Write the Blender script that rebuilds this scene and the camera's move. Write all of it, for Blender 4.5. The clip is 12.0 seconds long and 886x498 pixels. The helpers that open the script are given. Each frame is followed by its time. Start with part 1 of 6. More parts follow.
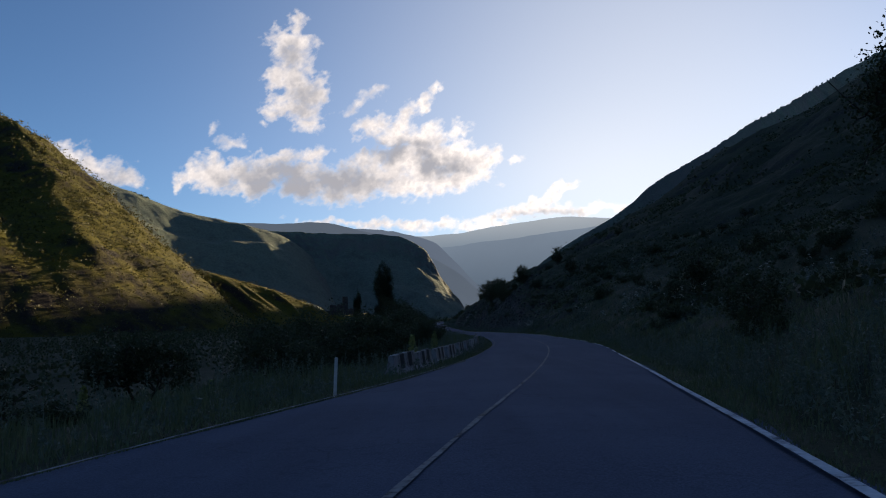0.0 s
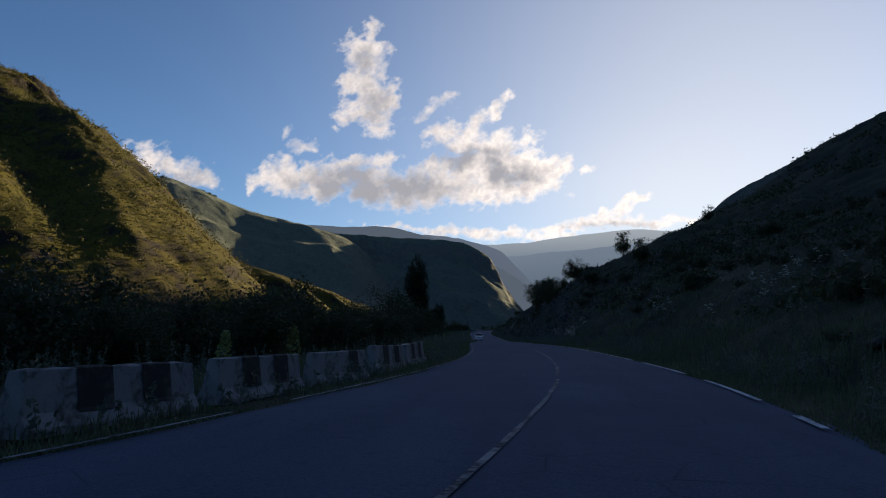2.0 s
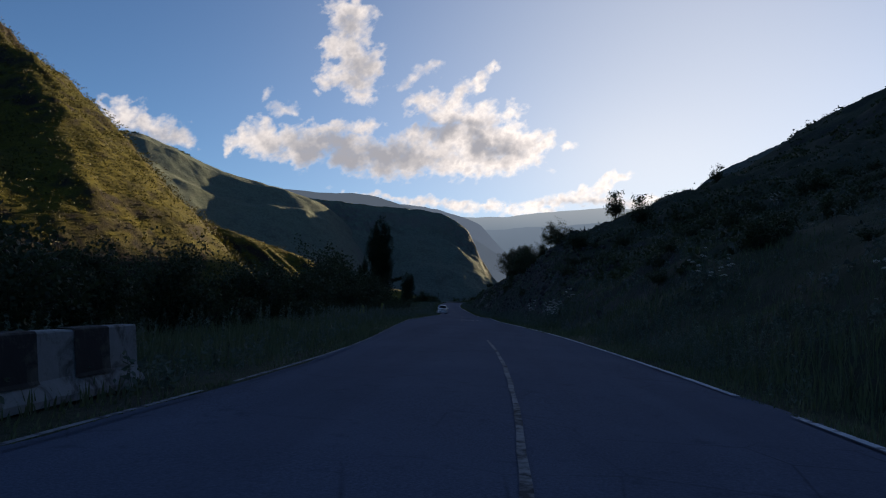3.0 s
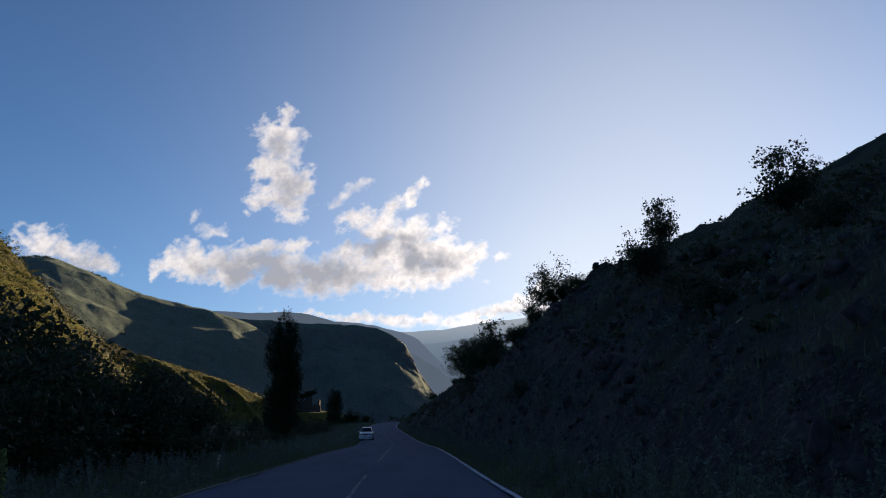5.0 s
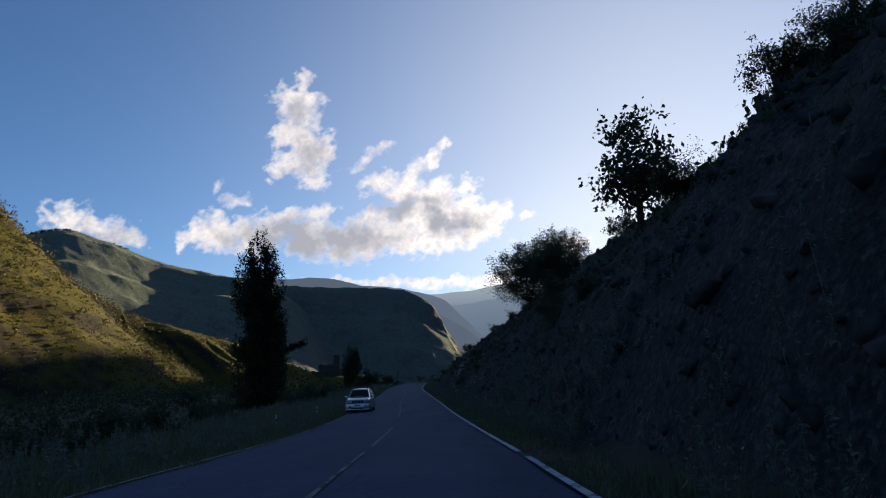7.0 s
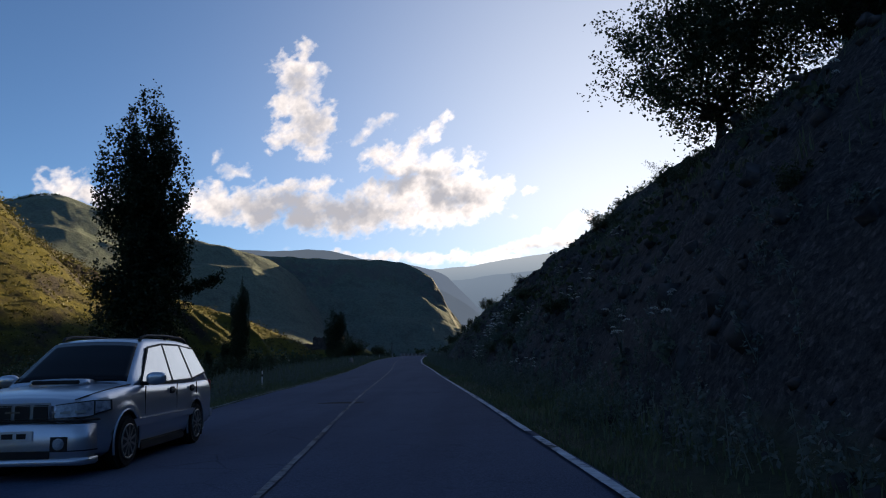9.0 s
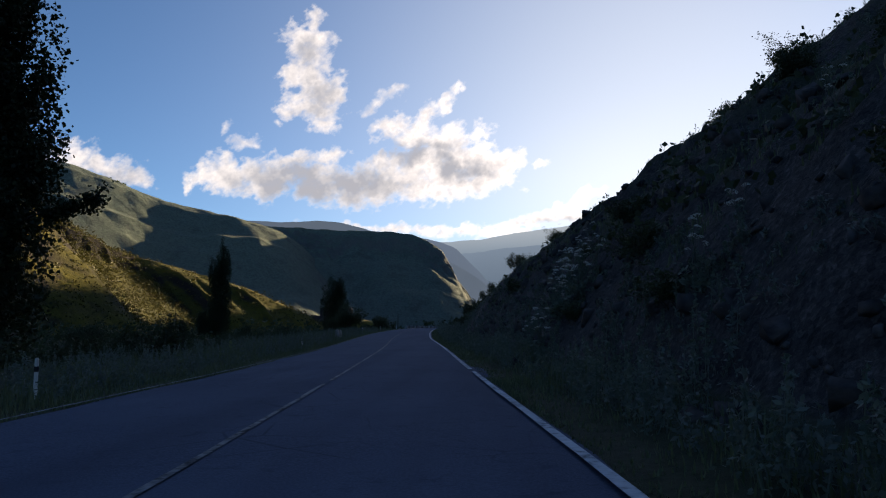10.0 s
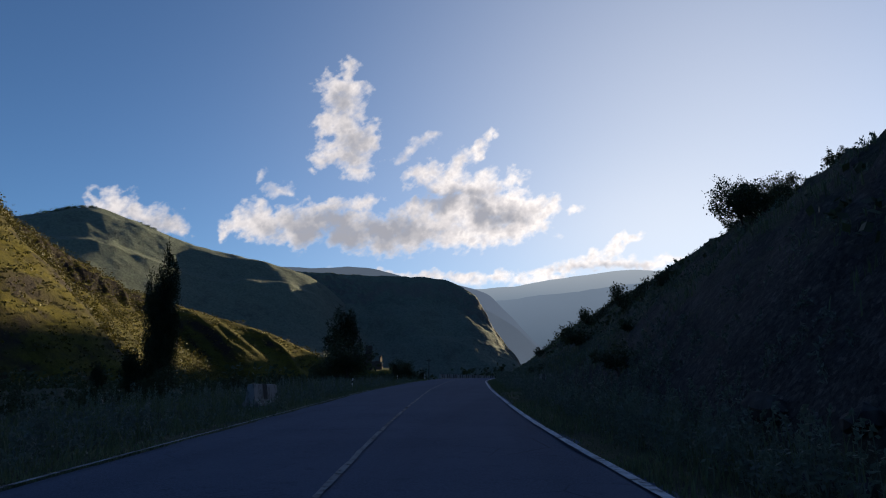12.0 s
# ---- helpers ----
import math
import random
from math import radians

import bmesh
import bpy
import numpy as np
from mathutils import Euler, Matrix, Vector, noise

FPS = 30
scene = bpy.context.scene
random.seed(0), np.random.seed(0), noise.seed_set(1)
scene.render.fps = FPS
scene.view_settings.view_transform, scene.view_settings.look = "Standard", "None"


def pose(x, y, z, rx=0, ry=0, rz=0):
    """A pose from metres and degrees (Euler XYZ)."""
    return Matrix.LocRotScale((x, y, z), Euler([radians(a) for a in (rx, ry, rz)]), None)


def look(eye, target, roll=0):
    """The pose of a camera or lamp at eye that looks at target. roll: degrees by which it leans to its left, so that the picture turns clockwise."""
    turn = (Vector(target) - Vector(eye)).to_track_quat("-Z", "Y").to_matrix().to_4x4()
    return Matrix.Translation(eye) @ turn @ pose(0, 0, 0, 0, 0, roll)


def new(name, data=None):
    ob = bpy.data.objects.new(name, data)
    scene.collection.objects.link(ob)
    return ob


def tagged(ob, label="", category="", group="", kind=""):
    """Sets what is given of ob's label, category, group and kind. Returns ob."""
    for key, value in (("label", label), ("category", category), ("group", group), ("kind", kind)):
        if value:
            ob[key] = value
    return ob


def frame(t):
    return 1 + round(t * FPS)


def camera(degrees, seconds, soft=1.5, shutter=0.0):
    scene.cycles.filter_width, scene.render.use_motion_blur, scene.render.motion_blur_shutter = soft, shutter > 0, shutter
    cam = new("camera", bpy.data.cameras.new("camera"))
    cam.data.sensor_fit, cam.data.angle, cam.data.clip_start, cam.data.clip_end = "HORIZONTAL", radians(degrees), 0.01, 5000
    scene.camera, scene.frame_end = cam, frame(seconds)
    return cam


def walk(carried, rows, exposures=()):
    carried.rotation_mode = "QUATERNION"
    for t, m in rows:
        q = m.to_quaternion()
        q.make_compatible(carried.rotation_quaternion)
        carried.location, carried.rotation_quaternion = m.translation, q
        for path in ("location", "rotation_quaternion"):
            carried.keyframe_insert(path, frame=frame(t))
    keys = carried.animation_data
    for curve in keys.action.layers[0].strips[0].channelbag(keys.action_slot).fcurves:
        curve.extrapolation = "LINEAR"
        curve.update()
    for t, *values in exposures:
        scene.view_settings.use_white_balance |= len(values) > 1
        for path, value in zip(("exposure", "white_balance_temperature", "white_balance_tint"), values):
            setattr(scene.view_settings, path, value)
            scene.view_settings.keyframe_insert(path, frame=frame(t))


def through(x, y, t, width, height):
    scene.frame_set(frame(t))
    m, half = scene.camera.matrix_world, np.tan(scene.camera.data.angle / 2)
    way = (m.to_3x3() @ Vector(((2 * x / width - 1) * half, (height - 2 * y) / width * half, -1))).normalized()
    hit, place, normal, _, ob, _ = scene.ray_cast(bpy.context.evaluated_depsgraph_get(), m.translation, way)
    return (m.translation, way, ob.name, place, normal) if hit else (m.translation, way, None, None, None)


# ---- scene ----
cam = camera(63.0, 12.0, soft=1.1)
PATH = [
    (0, (0.721, 4.161, 1.368), (0.677, 6.150, 1.567), -1.7),
    (0.5, (2.386, 13.706, 1.159), (2.120, 15.665, 1.463), 0.5),
    (1, (3.887, 23.164, 0.900), (3.590, 25.117, 1.212), 1),
    (1.5, (5.247, 32.405, 0.710), (4.985, 34.368, 0.983), 1.6),
    (2, (6.358, 41.722, 0.515), (6.129, 43.696, 0.740), 0.8),
    (2.5, (7.184, 51.134, 0.536), (6.995, 53.120, 0.682), 2.5),
    (4.5, (6.310, 95.364, 0.714), (6.253, 97.337, 1.036), 0.9),
    (5, (5.714, 106.180, 0.673), (5.718, 108.125, 1.139), -0.4),
    (5.5, (5.167, 116.968, 0.581), (5.136, 118.915, 1.037), -1.3),
    (6, (4.808, 127.750, 0.465), (4.764, 129.697, 0.917), -2.1),
    (6.5, (4.471, 138.508, 0.342), (4.418, 140.465, 0.750), -2.6),
    (7, (4.095, 149.200, 0.228), (4.027, 151.165, 0.595), -2.2),
    (9, (1.079, 191.745, -0.266), (1.008, 193.721, 0.036), -1.3),
    (9.5, (0.414, 203.058, -0.276), (0.337, 205.043, -0.043), -0.6),
    (10, (-0.412, 214.346, -0.217), (-0.512, 216.330, 0.013), -0.7),
    (10.5, (-1.416, 225.608, -0.185), (-1.541, 227.590, 0.053), -1.5),
    (11, (-2.536, 236.848, -0.070), (-2.719, 238.808, 0.279), -1.3),
    (11.5, (-3.744, 248.076, 0.065), (-3.907, 250.038, 0.413), -1.7),
    (12, (-5.084, 259.313, 0.229), (-5.272, 261.271, 0.591), -0.4),
]
walk(cam, [(t, look(eye, target, roll)) for t, eye, target, roll in PATH], exposures=[(0, 1.19, 7600, 12), (2.5, 1.06, 7600, 12), (4.5, 1.19, 7400, 11.5), (5.5, 1.07, 7200, 11), (7.2, 1.28, 7300, 11), (9, 1.41, 7650, 12), (10.5, 1.29, 7500, 12), (12, 1.06, 7200, 11)])

# ---- sky and sun ----
SUN_AZ, SUN_EL = radians(33), radians(10.5)
world = bpy.data.worlds.new("sky")
scene.world = world
world.use_nodes = True
wn = world.node_tree.nodes
sky = wn.new("ShaderNodeTexSky")
sky.sky_type = "NISHITA"
sky.sun_disc = False
sky.sun_elevation, sky.sun_rotation = SUN_EL, SUN_AZ
sky.altitude, sky.air_density, sky.dust_density, sky.ozone_density = 2200, 1.0, 0.5, 5.0
wn["Background"].inputs["Strength"].default_value = 0.072
world.node_tree.links.new(sky.outputs["Color"], wn["Background"].inputs["Color"])
sun = new("sun", bpy.data.lights.new("sun", "SUN"))
sun.data.energy, sun.data.angle, sun.data.color = 5.0, radians(0.5), (1.0, 0.86, 0.6)
sun_dir = Vector((math.sin(SUN_AZ) * math.cos(SUN_EL), math.cos(SUN_AZ) * math.cos(SUN_EL), math.sin(SUN_EL)))
sun.matrix_world = look(sun_dir * 200, (0, 0, 0))


# ---- materials ----
class Mat:
    """A node material with short helpers."""

    def __init__(self, name, rough=0.9, metal=0.0, spec=0.3):
        self.m = bpy.data.materials.new(name)
        self.m.use_nodes = True
        self.t = self.m.node_tree
        self.p = self.t.nodes["Principled BSDF"]
        self.p.inputs["Roughness"].default_value = rough
        self.p.inputs["Metallic"].default_value = metal
        self.p.inputs["Specular IOR Level"].default_value = spec
        self.co = self.t.nodes.new("ShaderNodeTexCoord").outputs["Object"]

    def link(self, a, b):
        self.t.links.new(a, b)

    def node(self, kind, **values):
        n = self.t.nodes.new("ShaderNode" + kind)
        for k, v in values.items():
            n.inputs[k].default_value = v
        return n

    def noise(self, scale, detail=4.0, rough=0.55, dist=0.0, stretch=None):
        n = self.node("TexNoise", Scale=scale, Detail=detail, Roughness=rough, Distortion=dist)
        if stretch:
            mp = self.node("Mapping", Scale=stretch)
            self.link(self.co, mp.inputs["Vector"])
            self.link(mp.outputs["Vector"], n.inputs["Vector"])
        else:
            self.link(self.co, n.inputs["Vector"])
        return n.outputs["Fac"]

    def voronoi(self, scale, feature="F1"):
        n = self.node("TexVoronoi", Scale=scale)
        n.feature = feature
        self.link(self.co, n.inputs["Vector"])
        return n.outputs["Distance"]

    def ramp(self, fac, stops):
        n = self.t.nodes.new("ShaderNodeValToRGB")
        e = n.color_ramp.elements
        while len(e) < len(stops):
            e.new(0.5)
        for k, (pos, col) in zip(e, stops):
            k.position = pos
            k.color = (*(col if not isinstance(col, (int, float)) else (col,) * 3), 1)
        self.link(fac, n.inputs["Fac"])
        return n.outputs["Color"]

    def mix(self, fac, a, b):
        n = self.t.nodes.new("ShaderNodeMix")
        n.data_type = "RGBA"
        for sock, v in ((n.inputs[0], fac), (n.inputs[6], a), (n.inputs[7], b)):
            if isinstance(v, (int, float)):
                sock.default_value = v
            elif isinstance(v, tuple):
                sock.default_value = (*v, 1)
            else:
                self.link(v, sock)
        return n.outputs[2]

    def random(self, island=True):
        if island:
            return self.t.nodes.new("ShaderNodeNewGeometry").outputs["Random Per Island"]
        return self.t.nodes.new("ShaderNodeObjectInfo").outputs["Random"]

    def upness(self):
        n = self.t.nodes.new("ShaderNodeSeparateXYZ")
        self.link(self.t.nodes.new("ShaderNodeNewGeometry").outputs["Normal"], n.inputs[0])
        return n.outputs["Z"]

    def color(self, c):
        if isinstance(c, tuple):
            self.p.inputs["Base Color"].default_value = (*c, 1)
        else:
            self.link(c, self.p.inputs["Base Color"])
        return self

    def bump(self, h, strength=0.5, dist=0.02):
        n = self.node("Bump", Strength=strength, Distance=dist)
        self.link(h, n.inputs["Height"])
        self.link(n.outputs["Normal"], self.p.inputs["Normal"])
        return self


def two_tone(name, a, b, scale, rough=0.85, spec=0.2, bump=0.0, metal=0.0, dist=0.02):
    m = Mat(name, rough, metal, spec)
    n = m.noise(scale, 6)
    m.color(m.ramp(n, [(0.3, a), (0.7, b)]))
    if bump:
        m.bump(n, bump, dist)
    return m.m


def make_asphalt():
    m = Mat("asphalt", 0.95, 0, 0.08)
    grit, fine, wide = m.noise(120, 2), m.noise(38, 4, 0.7), m.noise(0.35, 5)
    track = m.noise(0.8, 3, stretch=(1.0, 0.06, 1.0))
    base = m.mix(m.ramp(fine, [(0.34, 0.0), (0.66, 1.0)]), (0.033, 0.048, 0.079), (0.082, 0.112, 0.173))
    base = m.mix(m.ramp(grit, [(0.6, 0.0), (0.72, 0.8)]), base, (0.133, 0.16, 0.219))
    base = m.mix(m.ramp(wide, [(0.35, 0.0), (0.7, 0.5)]), base, (0.087, 0.115, 0.173))
    base = m.mix(m.ramp(track, [(0.45, 0.0), (0.75, 0.4)]), base, (0.026, 0.037, 0.064))
    base = m.mix(m.ramp(m.noise(2.6, 5, 0.7), [(0.58, 0.0), (0.7, 0.45)]), base, (0.025, 0.036, 0.060))
    crack = m.ramp(m.voronoi(0.75, "DISTANCE_TO_EDGE"), [(0.0, 0.85), (0.016, 0.0)])
    where = m.ramp(m.noise(0.3, 5), [(0.5, 0.0), (0.64, 0.6)])
    base = m.mix(m.mix(where, (0, 0, 0), crack), base, (0.011, 0.013, 0.021))
    m.color(base)
    return m.bump(fine, 0.5, 0.008).m


def make_paint(name, worn, bright=1.0):
    m = Mat(name, 0.85, 0, 0.1)
    wear = m.mix(0.5, m.noise(9, 5), m.noise(1.3, 3))
    m.color(m.ramp(wear, [(0.43 + worn, (0.035, 0.04, 0.05)), (0.54 + worn, (0.4 * bright, 0.42 * bright, 0.46 * bright)), (0.8, (0.72 * bright, 0.75 * bright, 0.8 * bright))]))
    return m.m


def make_ground(name, grass_a, grass_b, soil, rock_a, rock_b, steep, scale):
    """Grass and soil on gentle ground, rock where it is steep."""
    m = Mat(name, 0.95, 0, 0.15)
    big, mid, fine = m.noise(0.05 * scale, 5), m.noise(0.7 * scale, 6, 0.65), m.noise(6 * scale, 4, 0.7)
    grass = m.mix(m.ramp(big, [(0.35, 0.0), (0.65, 1.0)]), grass_a, grass_b)
    grass = m.mix(m.ramp(mid, [(0.52, 0.0), (0.68, 0.75)]), grass, soil)
    grass = m.mix(m.ramp(fine, [(0.35, 0.5), (0.6, 0.0)]), grass, tuple(c * 0.35 for c in grass_a))
    cell = m.node("TexVoronoi", Scale=11.0 * scale)
    warp = m.node("VectorMath")
    m.link(m.co, warp.inputs[0])
    m.link(m.node("TexNoise", Scale=2.2 * scale, Detail=4.0).outputs["Color"], warp.inputs[1])
    m.link(warp.outputs[0], cell.inputs["Vector"])
    chunk = m.mix(0.16, m.mix(0.6, m.noise(1.6 * scale, 8, 0.75, 0.8), m.noise(9 * scale, 7, 0.8, 0.4)), cell.outputs["Color"])
    rock = m.mix(m.ramp(chunk, [(0.4, 0.0), (0.54, 0.3), (0.68, 1.0)]), rock_a, rock_b)
    cut = m.mix(0.35, m.upness(), mid)
    m.color(m.mix(m.ramp(cut, [(steep - 0.06, 1.0), (steep + 0.05, 0.0)]), grass, rock))
    return m.bump(m.mix(0.35, m.mix(0.5, mid, fine), chunk), 0.8, 0.22 / scale).m


def make_leaf(name, a, b, through=0.25):
    m = Mat(name, 0.6, 0, 0.3)
    m.color(m.mix(m.random(), a, b))
    m.p.inputs["Subsurface Weight"].default_value = 0.0
    tr = m.node("BsdfTranslucent")
    tr.inputs["Color"].default_value = (*(min(1, c * 1.6) for c in b), 1)
    ms = m.node("MixShader", Fac=through)
    out = m.t.nodes["Material Output"]
    m.link(m.p.outputs[0], ms.inputs[1])
    m.link(tr.outputs[0], ms.inputs[2])
    m.link(ms.outputs[0], out.inputs["Surface"])
    return m.m


def make_cloud():
    """Glowing cloud vapour: thin rims let the sky through; bright rims and the deep middle's grey shade are painted in.
    """
    m = bpy.data.materials.new("cloud_vapour")
    m.use_nodes = True
    t = m.node_tree
    t.nodes.remove(t.nodes["Principled BSDF"])
    den, dep = t.nodes.new("ShaderNodeAttribute"), t.nodes.new("ShaderNodeAttribute")
    den.attribute_name, dep.attribute_name = "vapour", "shade_depth"
    ra = t.nodes.new("ShaderNodeValToRGB")
    ra.color_ramp.elements[0].position, ra.color_ramp.elements[1].position = 0.0, 1.0
    rc = t.nodes.new("ShaderNodeValToRGB")
    stops = [(0.0, (0.9, 0.895, 0.94)), (0.25, (0.64, 0.64, 0.7)), (0.6, (0.42, 0.435, 0.5)), (1.0, (0.3, 0.325, 0.4))]
    while len(rc.color_ramp.elements) < 4:
        rc.color_ramp.elements.new(0.5)
    for e, (pos, c) in zip(rc.color_ramp.elements, stops):
        e.position, e.color = pos, (*c, 1)
    em, tr, ms = t.nodes.new("ShaderNodeEmission"), t.nodes.new("ShaderNodeBsdfTransparent"), t.nodes.new("ShaderNodeMixShader")
    em.inputs["Strength"].default_value = 0.58
    for a, b in ((den.outputs["Fac"], ra.inputs[0]), (dep.outputs["Fac"], rc.inputs[0]), (rc.outputs[0], em.inputs["Color"]), (ra.outputs[0], ms.inputs[0]),
                 (tr.outputs[0], ms.inputs[1]), (em.outputs[0], ms.inputs[2]), (ms.outputs[0], t.nodes["Material Output"].inputs["Surface"])):
        t.links.new(a, b)
    return m


def make_haze():
    """Haze whose emission paints a pale blue-white sky glow, mostly clear."""
    m = make_cloud()
    m.name = "painted_haze_glow"
    ramp = next(n for n in m.node_tree.nodes if n.type == "VALTORGB" and len(n.color_ramp.elements) == 4)
    for e in ramp.color_ramp.elements:
        e.color = (0.85, 0.89, 0.94, 1)
    return m


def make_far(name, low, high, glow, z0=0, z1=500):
    """Hazy distance: a plain backdrop with the haze painted into its glowing colour."""
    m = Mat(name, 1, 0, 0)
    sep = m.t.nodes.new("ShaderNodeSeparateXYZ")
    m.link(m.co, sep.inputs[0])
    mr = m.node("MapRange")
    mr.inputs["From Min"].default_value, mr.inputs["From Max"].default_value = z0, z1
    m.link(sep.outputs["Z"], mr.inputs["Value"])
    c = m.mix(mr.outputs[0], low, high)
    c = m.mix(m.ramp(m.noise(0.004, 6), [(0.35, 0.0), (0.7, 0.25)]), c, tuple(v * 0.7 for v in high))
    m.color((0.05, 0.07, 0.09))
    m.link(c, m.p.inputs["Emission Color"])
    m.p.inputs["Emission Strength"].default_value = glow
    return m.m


def make_silver():
    m = Mat("silver_car_paint", 0.3, 0.8, 0.5)
    m.color(m.mix(m.noise(3, 3), (0.5, 0.53, 0.59), (0.58, 0.61, 0.66)))
    m.p.inputs["Coat Weight"].default_value = 0.6
    m.p.inputs["Coat Roughness"].default_value = 0.08
    return m.m


def make_concrete(name, a, b, dirt):
    m = Mat(name, 0.9, 0, 0.2)
    c = m.mix(m.noise(6, 6, 0.7), a, b)
    c = m.mix(m.ramp(m.noise(2.3, 6, 0.7, 0.8), [(0.5, 0.0), (0.64, 0.85)]), c, dirt)
    m.color(c)
    return m.bump(m.noise(25, 5), 0.5, 0.01).m


ASPHALT, PAINT, WORN_PAINT = make_asphalt(), make_paint("road_paint", -0.07), make_paint("worn_road_paint", -0.03, 0.45)
GROUND = make_ground("meadow_and_rock", (0.03, 0.042, 0.025), (0.056, 0.064, 0.038), (0.068, 0.063, 0.056), (0.013, 0.0134, 0.0155), (0.14, 0.13, 0.13), 0.66, 1.0)
# Rock tones are darkened to stand for shade on the steep crest faces.
HILL = make_ground("sunlit_hill_grass", (0.06, 0.057, 0.008), (0.116, 0.096, 0.011), (0.026, 0.022, 0.009), (0.018, 0.015, 0.013), (0.055, 0.043, 0.033), 0.62, 0.12)
# Distance haze is put into these paler, bluer base colours.
RIDGE = make_ground("hazy_ridge_grass", (0.098, 0.126, 0.11), (0.128, 0.148, 0.11), (0.078, 0.088, 0.075), (0.088, 0.09, 0.084), (0.16, 0.148, 0.125), 0.55, 0.04)
LEAF = make_leaf("bush_leaf", (0.014, 0.024, 0.012), (0.048, 0.066, 0.03))
POPLAR_LEAF = make_leaf("poplar_leaf", (0.012, 0.02, 0.009), (0.032, 0.046, 0.016), 0.15)
PALE_LEAF = make_leaf("pale_shrub_leaf", (0.12, 0.17, 0.06), (0.22, 0.27, 0.1))
GRASS = make_leaf("grass_blade", (0.032, 0.055, 0.028), (0.105, 0.14, 0.075))
WEED = make_leaf("weed_leaf", (0.03, 0.052, 0.037), (0.115, 0.158, 0.125))
SAGE = make_leaf("silvery_weed_leaf", (0.04, 0.062, 0.053), (0.125, 0.162, 0.145))
SCRUB = make_leaf("hill_scrub_leaf", (0.015, 0.018, 0.005), (0.095, 0.083, 0.011), 0.1)
PETAL = make_leaf("white_petal", (0.34, 0.37, 0.33), (0.52, 0.55, 0.5), 0.2)
BARK = two_tone("bark", (0.03, 0.025, 0.02), (0.09, 0.075, 0.06), 14, 0.95, 0.1, 0.8)
STONE = two_tone("slope_stone", (0.02, 0.0198, 0.022), (0.09, 0.084, 0.084), 3, 0.95, 0.15, 0.9, 0, 0.06)
WALL_STONE = two_tone("ruin_stone", (0.04, 0.034, 0.033), (0.095, 0.082, 0.075), 0.5, 0.95, 0.1, 0.8, 0, 0.3)
CONCRETE = make_concrete("whitewashed_concrete", (0.18, 0.182, 0.186), (0.3, 0.302, 0.305), (0.05, 0.047, 0.042))
BLACK = make_concrete("black_paint", (0.022, 0.022, 0.025), (0.04, 0.04, 0.042), (0.11, 0.105, 0.095))
POST = two_tone("white_post_paint", (0.55, 0.55, 0.53), (0.7, 0.7, 0.68), 8, 0.7)
RUST = two_tone("weathered_grey_post", (0.12, 0.115, 0.11), (0.22, 0.21, 0.2), 8, 0.9)
SILVER = make_silver()
GLASS_DARK = two_tone("dark_car_glass", (0.004, 0.005, 0.007), (0.007, 0.008, 0.01), 2, 0.08, 0.22)
SIDE_GLASS = two_tone("tinted_side_glass", (0.42, 0.44, 0.47), (0.52, 0.54, 0.57), 2, 0.05, 0.6, 0, 0.85)
TYRE = two_tone("tyre_rubber", (0.012, 0.012, 0.012), (0.022, 0.022, 0.022), 20, 0.9, 0.2)
RIM = two_tone("alloy_rim", (0.2, 0.19, 0.175), (0.34, 0.325, 0.3), 6, 0.4, 0.5, 0, 0.7)
TRIM = two_tone("black_plastic", (0.012, 0.012, 0.013), (0.02, 0.02, 0.022), 12, 0.6, 0.3)
LENS = two_tone("headlight_lens", (0.16, 0.18, 0.22), (0.5, 0.53, 0.58), 14, 0.1, 0.7)
TAR = two_tone("tar_patch", (0.006, 0.007, 0.009), (0.02, 0.024, 0.03), 30, 0.9, 0.15, 0.6)
PLATE = two_tone("plate_white", (0.6, 0.6, 0.6), (0.7, 0.7, 0.7), 5, 0.5)
RED = make_leaf("red_reflector", (0.3, 0.02, 0.015), (0.4, 0.03, 0.02), 0.0)
ROOF = two_tone("far_roof", (0.2, 0.19, 0.18), (0.32, 0.3, 0.28), 0.5)
PLASTER = two_tone("far_plaster", (0.45, 0.43, 0.4), (0.6, 0.58, 0.54), 0.5)
CLOUD, HAZE = make_cloud(), make_haze()
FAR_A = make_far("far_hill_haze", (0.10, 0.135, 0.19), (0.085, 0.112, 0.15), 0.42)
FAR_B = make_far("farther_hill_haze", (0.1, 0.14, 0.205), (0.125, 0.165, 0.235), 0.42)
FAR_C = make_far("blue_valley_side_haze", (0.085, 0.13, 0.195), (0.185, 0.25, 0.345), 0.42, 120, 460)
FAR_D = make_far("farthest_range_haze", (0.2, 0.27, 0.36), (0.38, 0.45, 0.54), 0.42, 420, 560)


# ---- geometry helpers ----
def lattice(ix, iy, seed):
    h = (ix.astype(np.int64) * 374761393 + iy.astype(np.int64) * 668265263 + seed * 974634777) & 0xFFFFFFFF
    h = ((h ^ (h >> 13)) * 1274126177) & 0xFFFFFFFF
    return ((h ^ (h >> 16)) & 0xFFFF) / 65535.0


def vnoise(x, y, seed):
    ix, iy = np.floor(x), np.floor(y)
    u, v = x - ix, y - iy
    u, v = u * u * (3 - 2 * u), v * v * (3 - 2 * v)
    a = lattice(ix, iy, seed) * (1 - u) + lattice(ix + 1, iy, seed) * u
    b = lattice(ix, iy + 1, seed) * (1 - u) + lattice(ix + 1, iy + 1, seed) * u
    return (a * (1 - v) + b * v) * 2 - 1


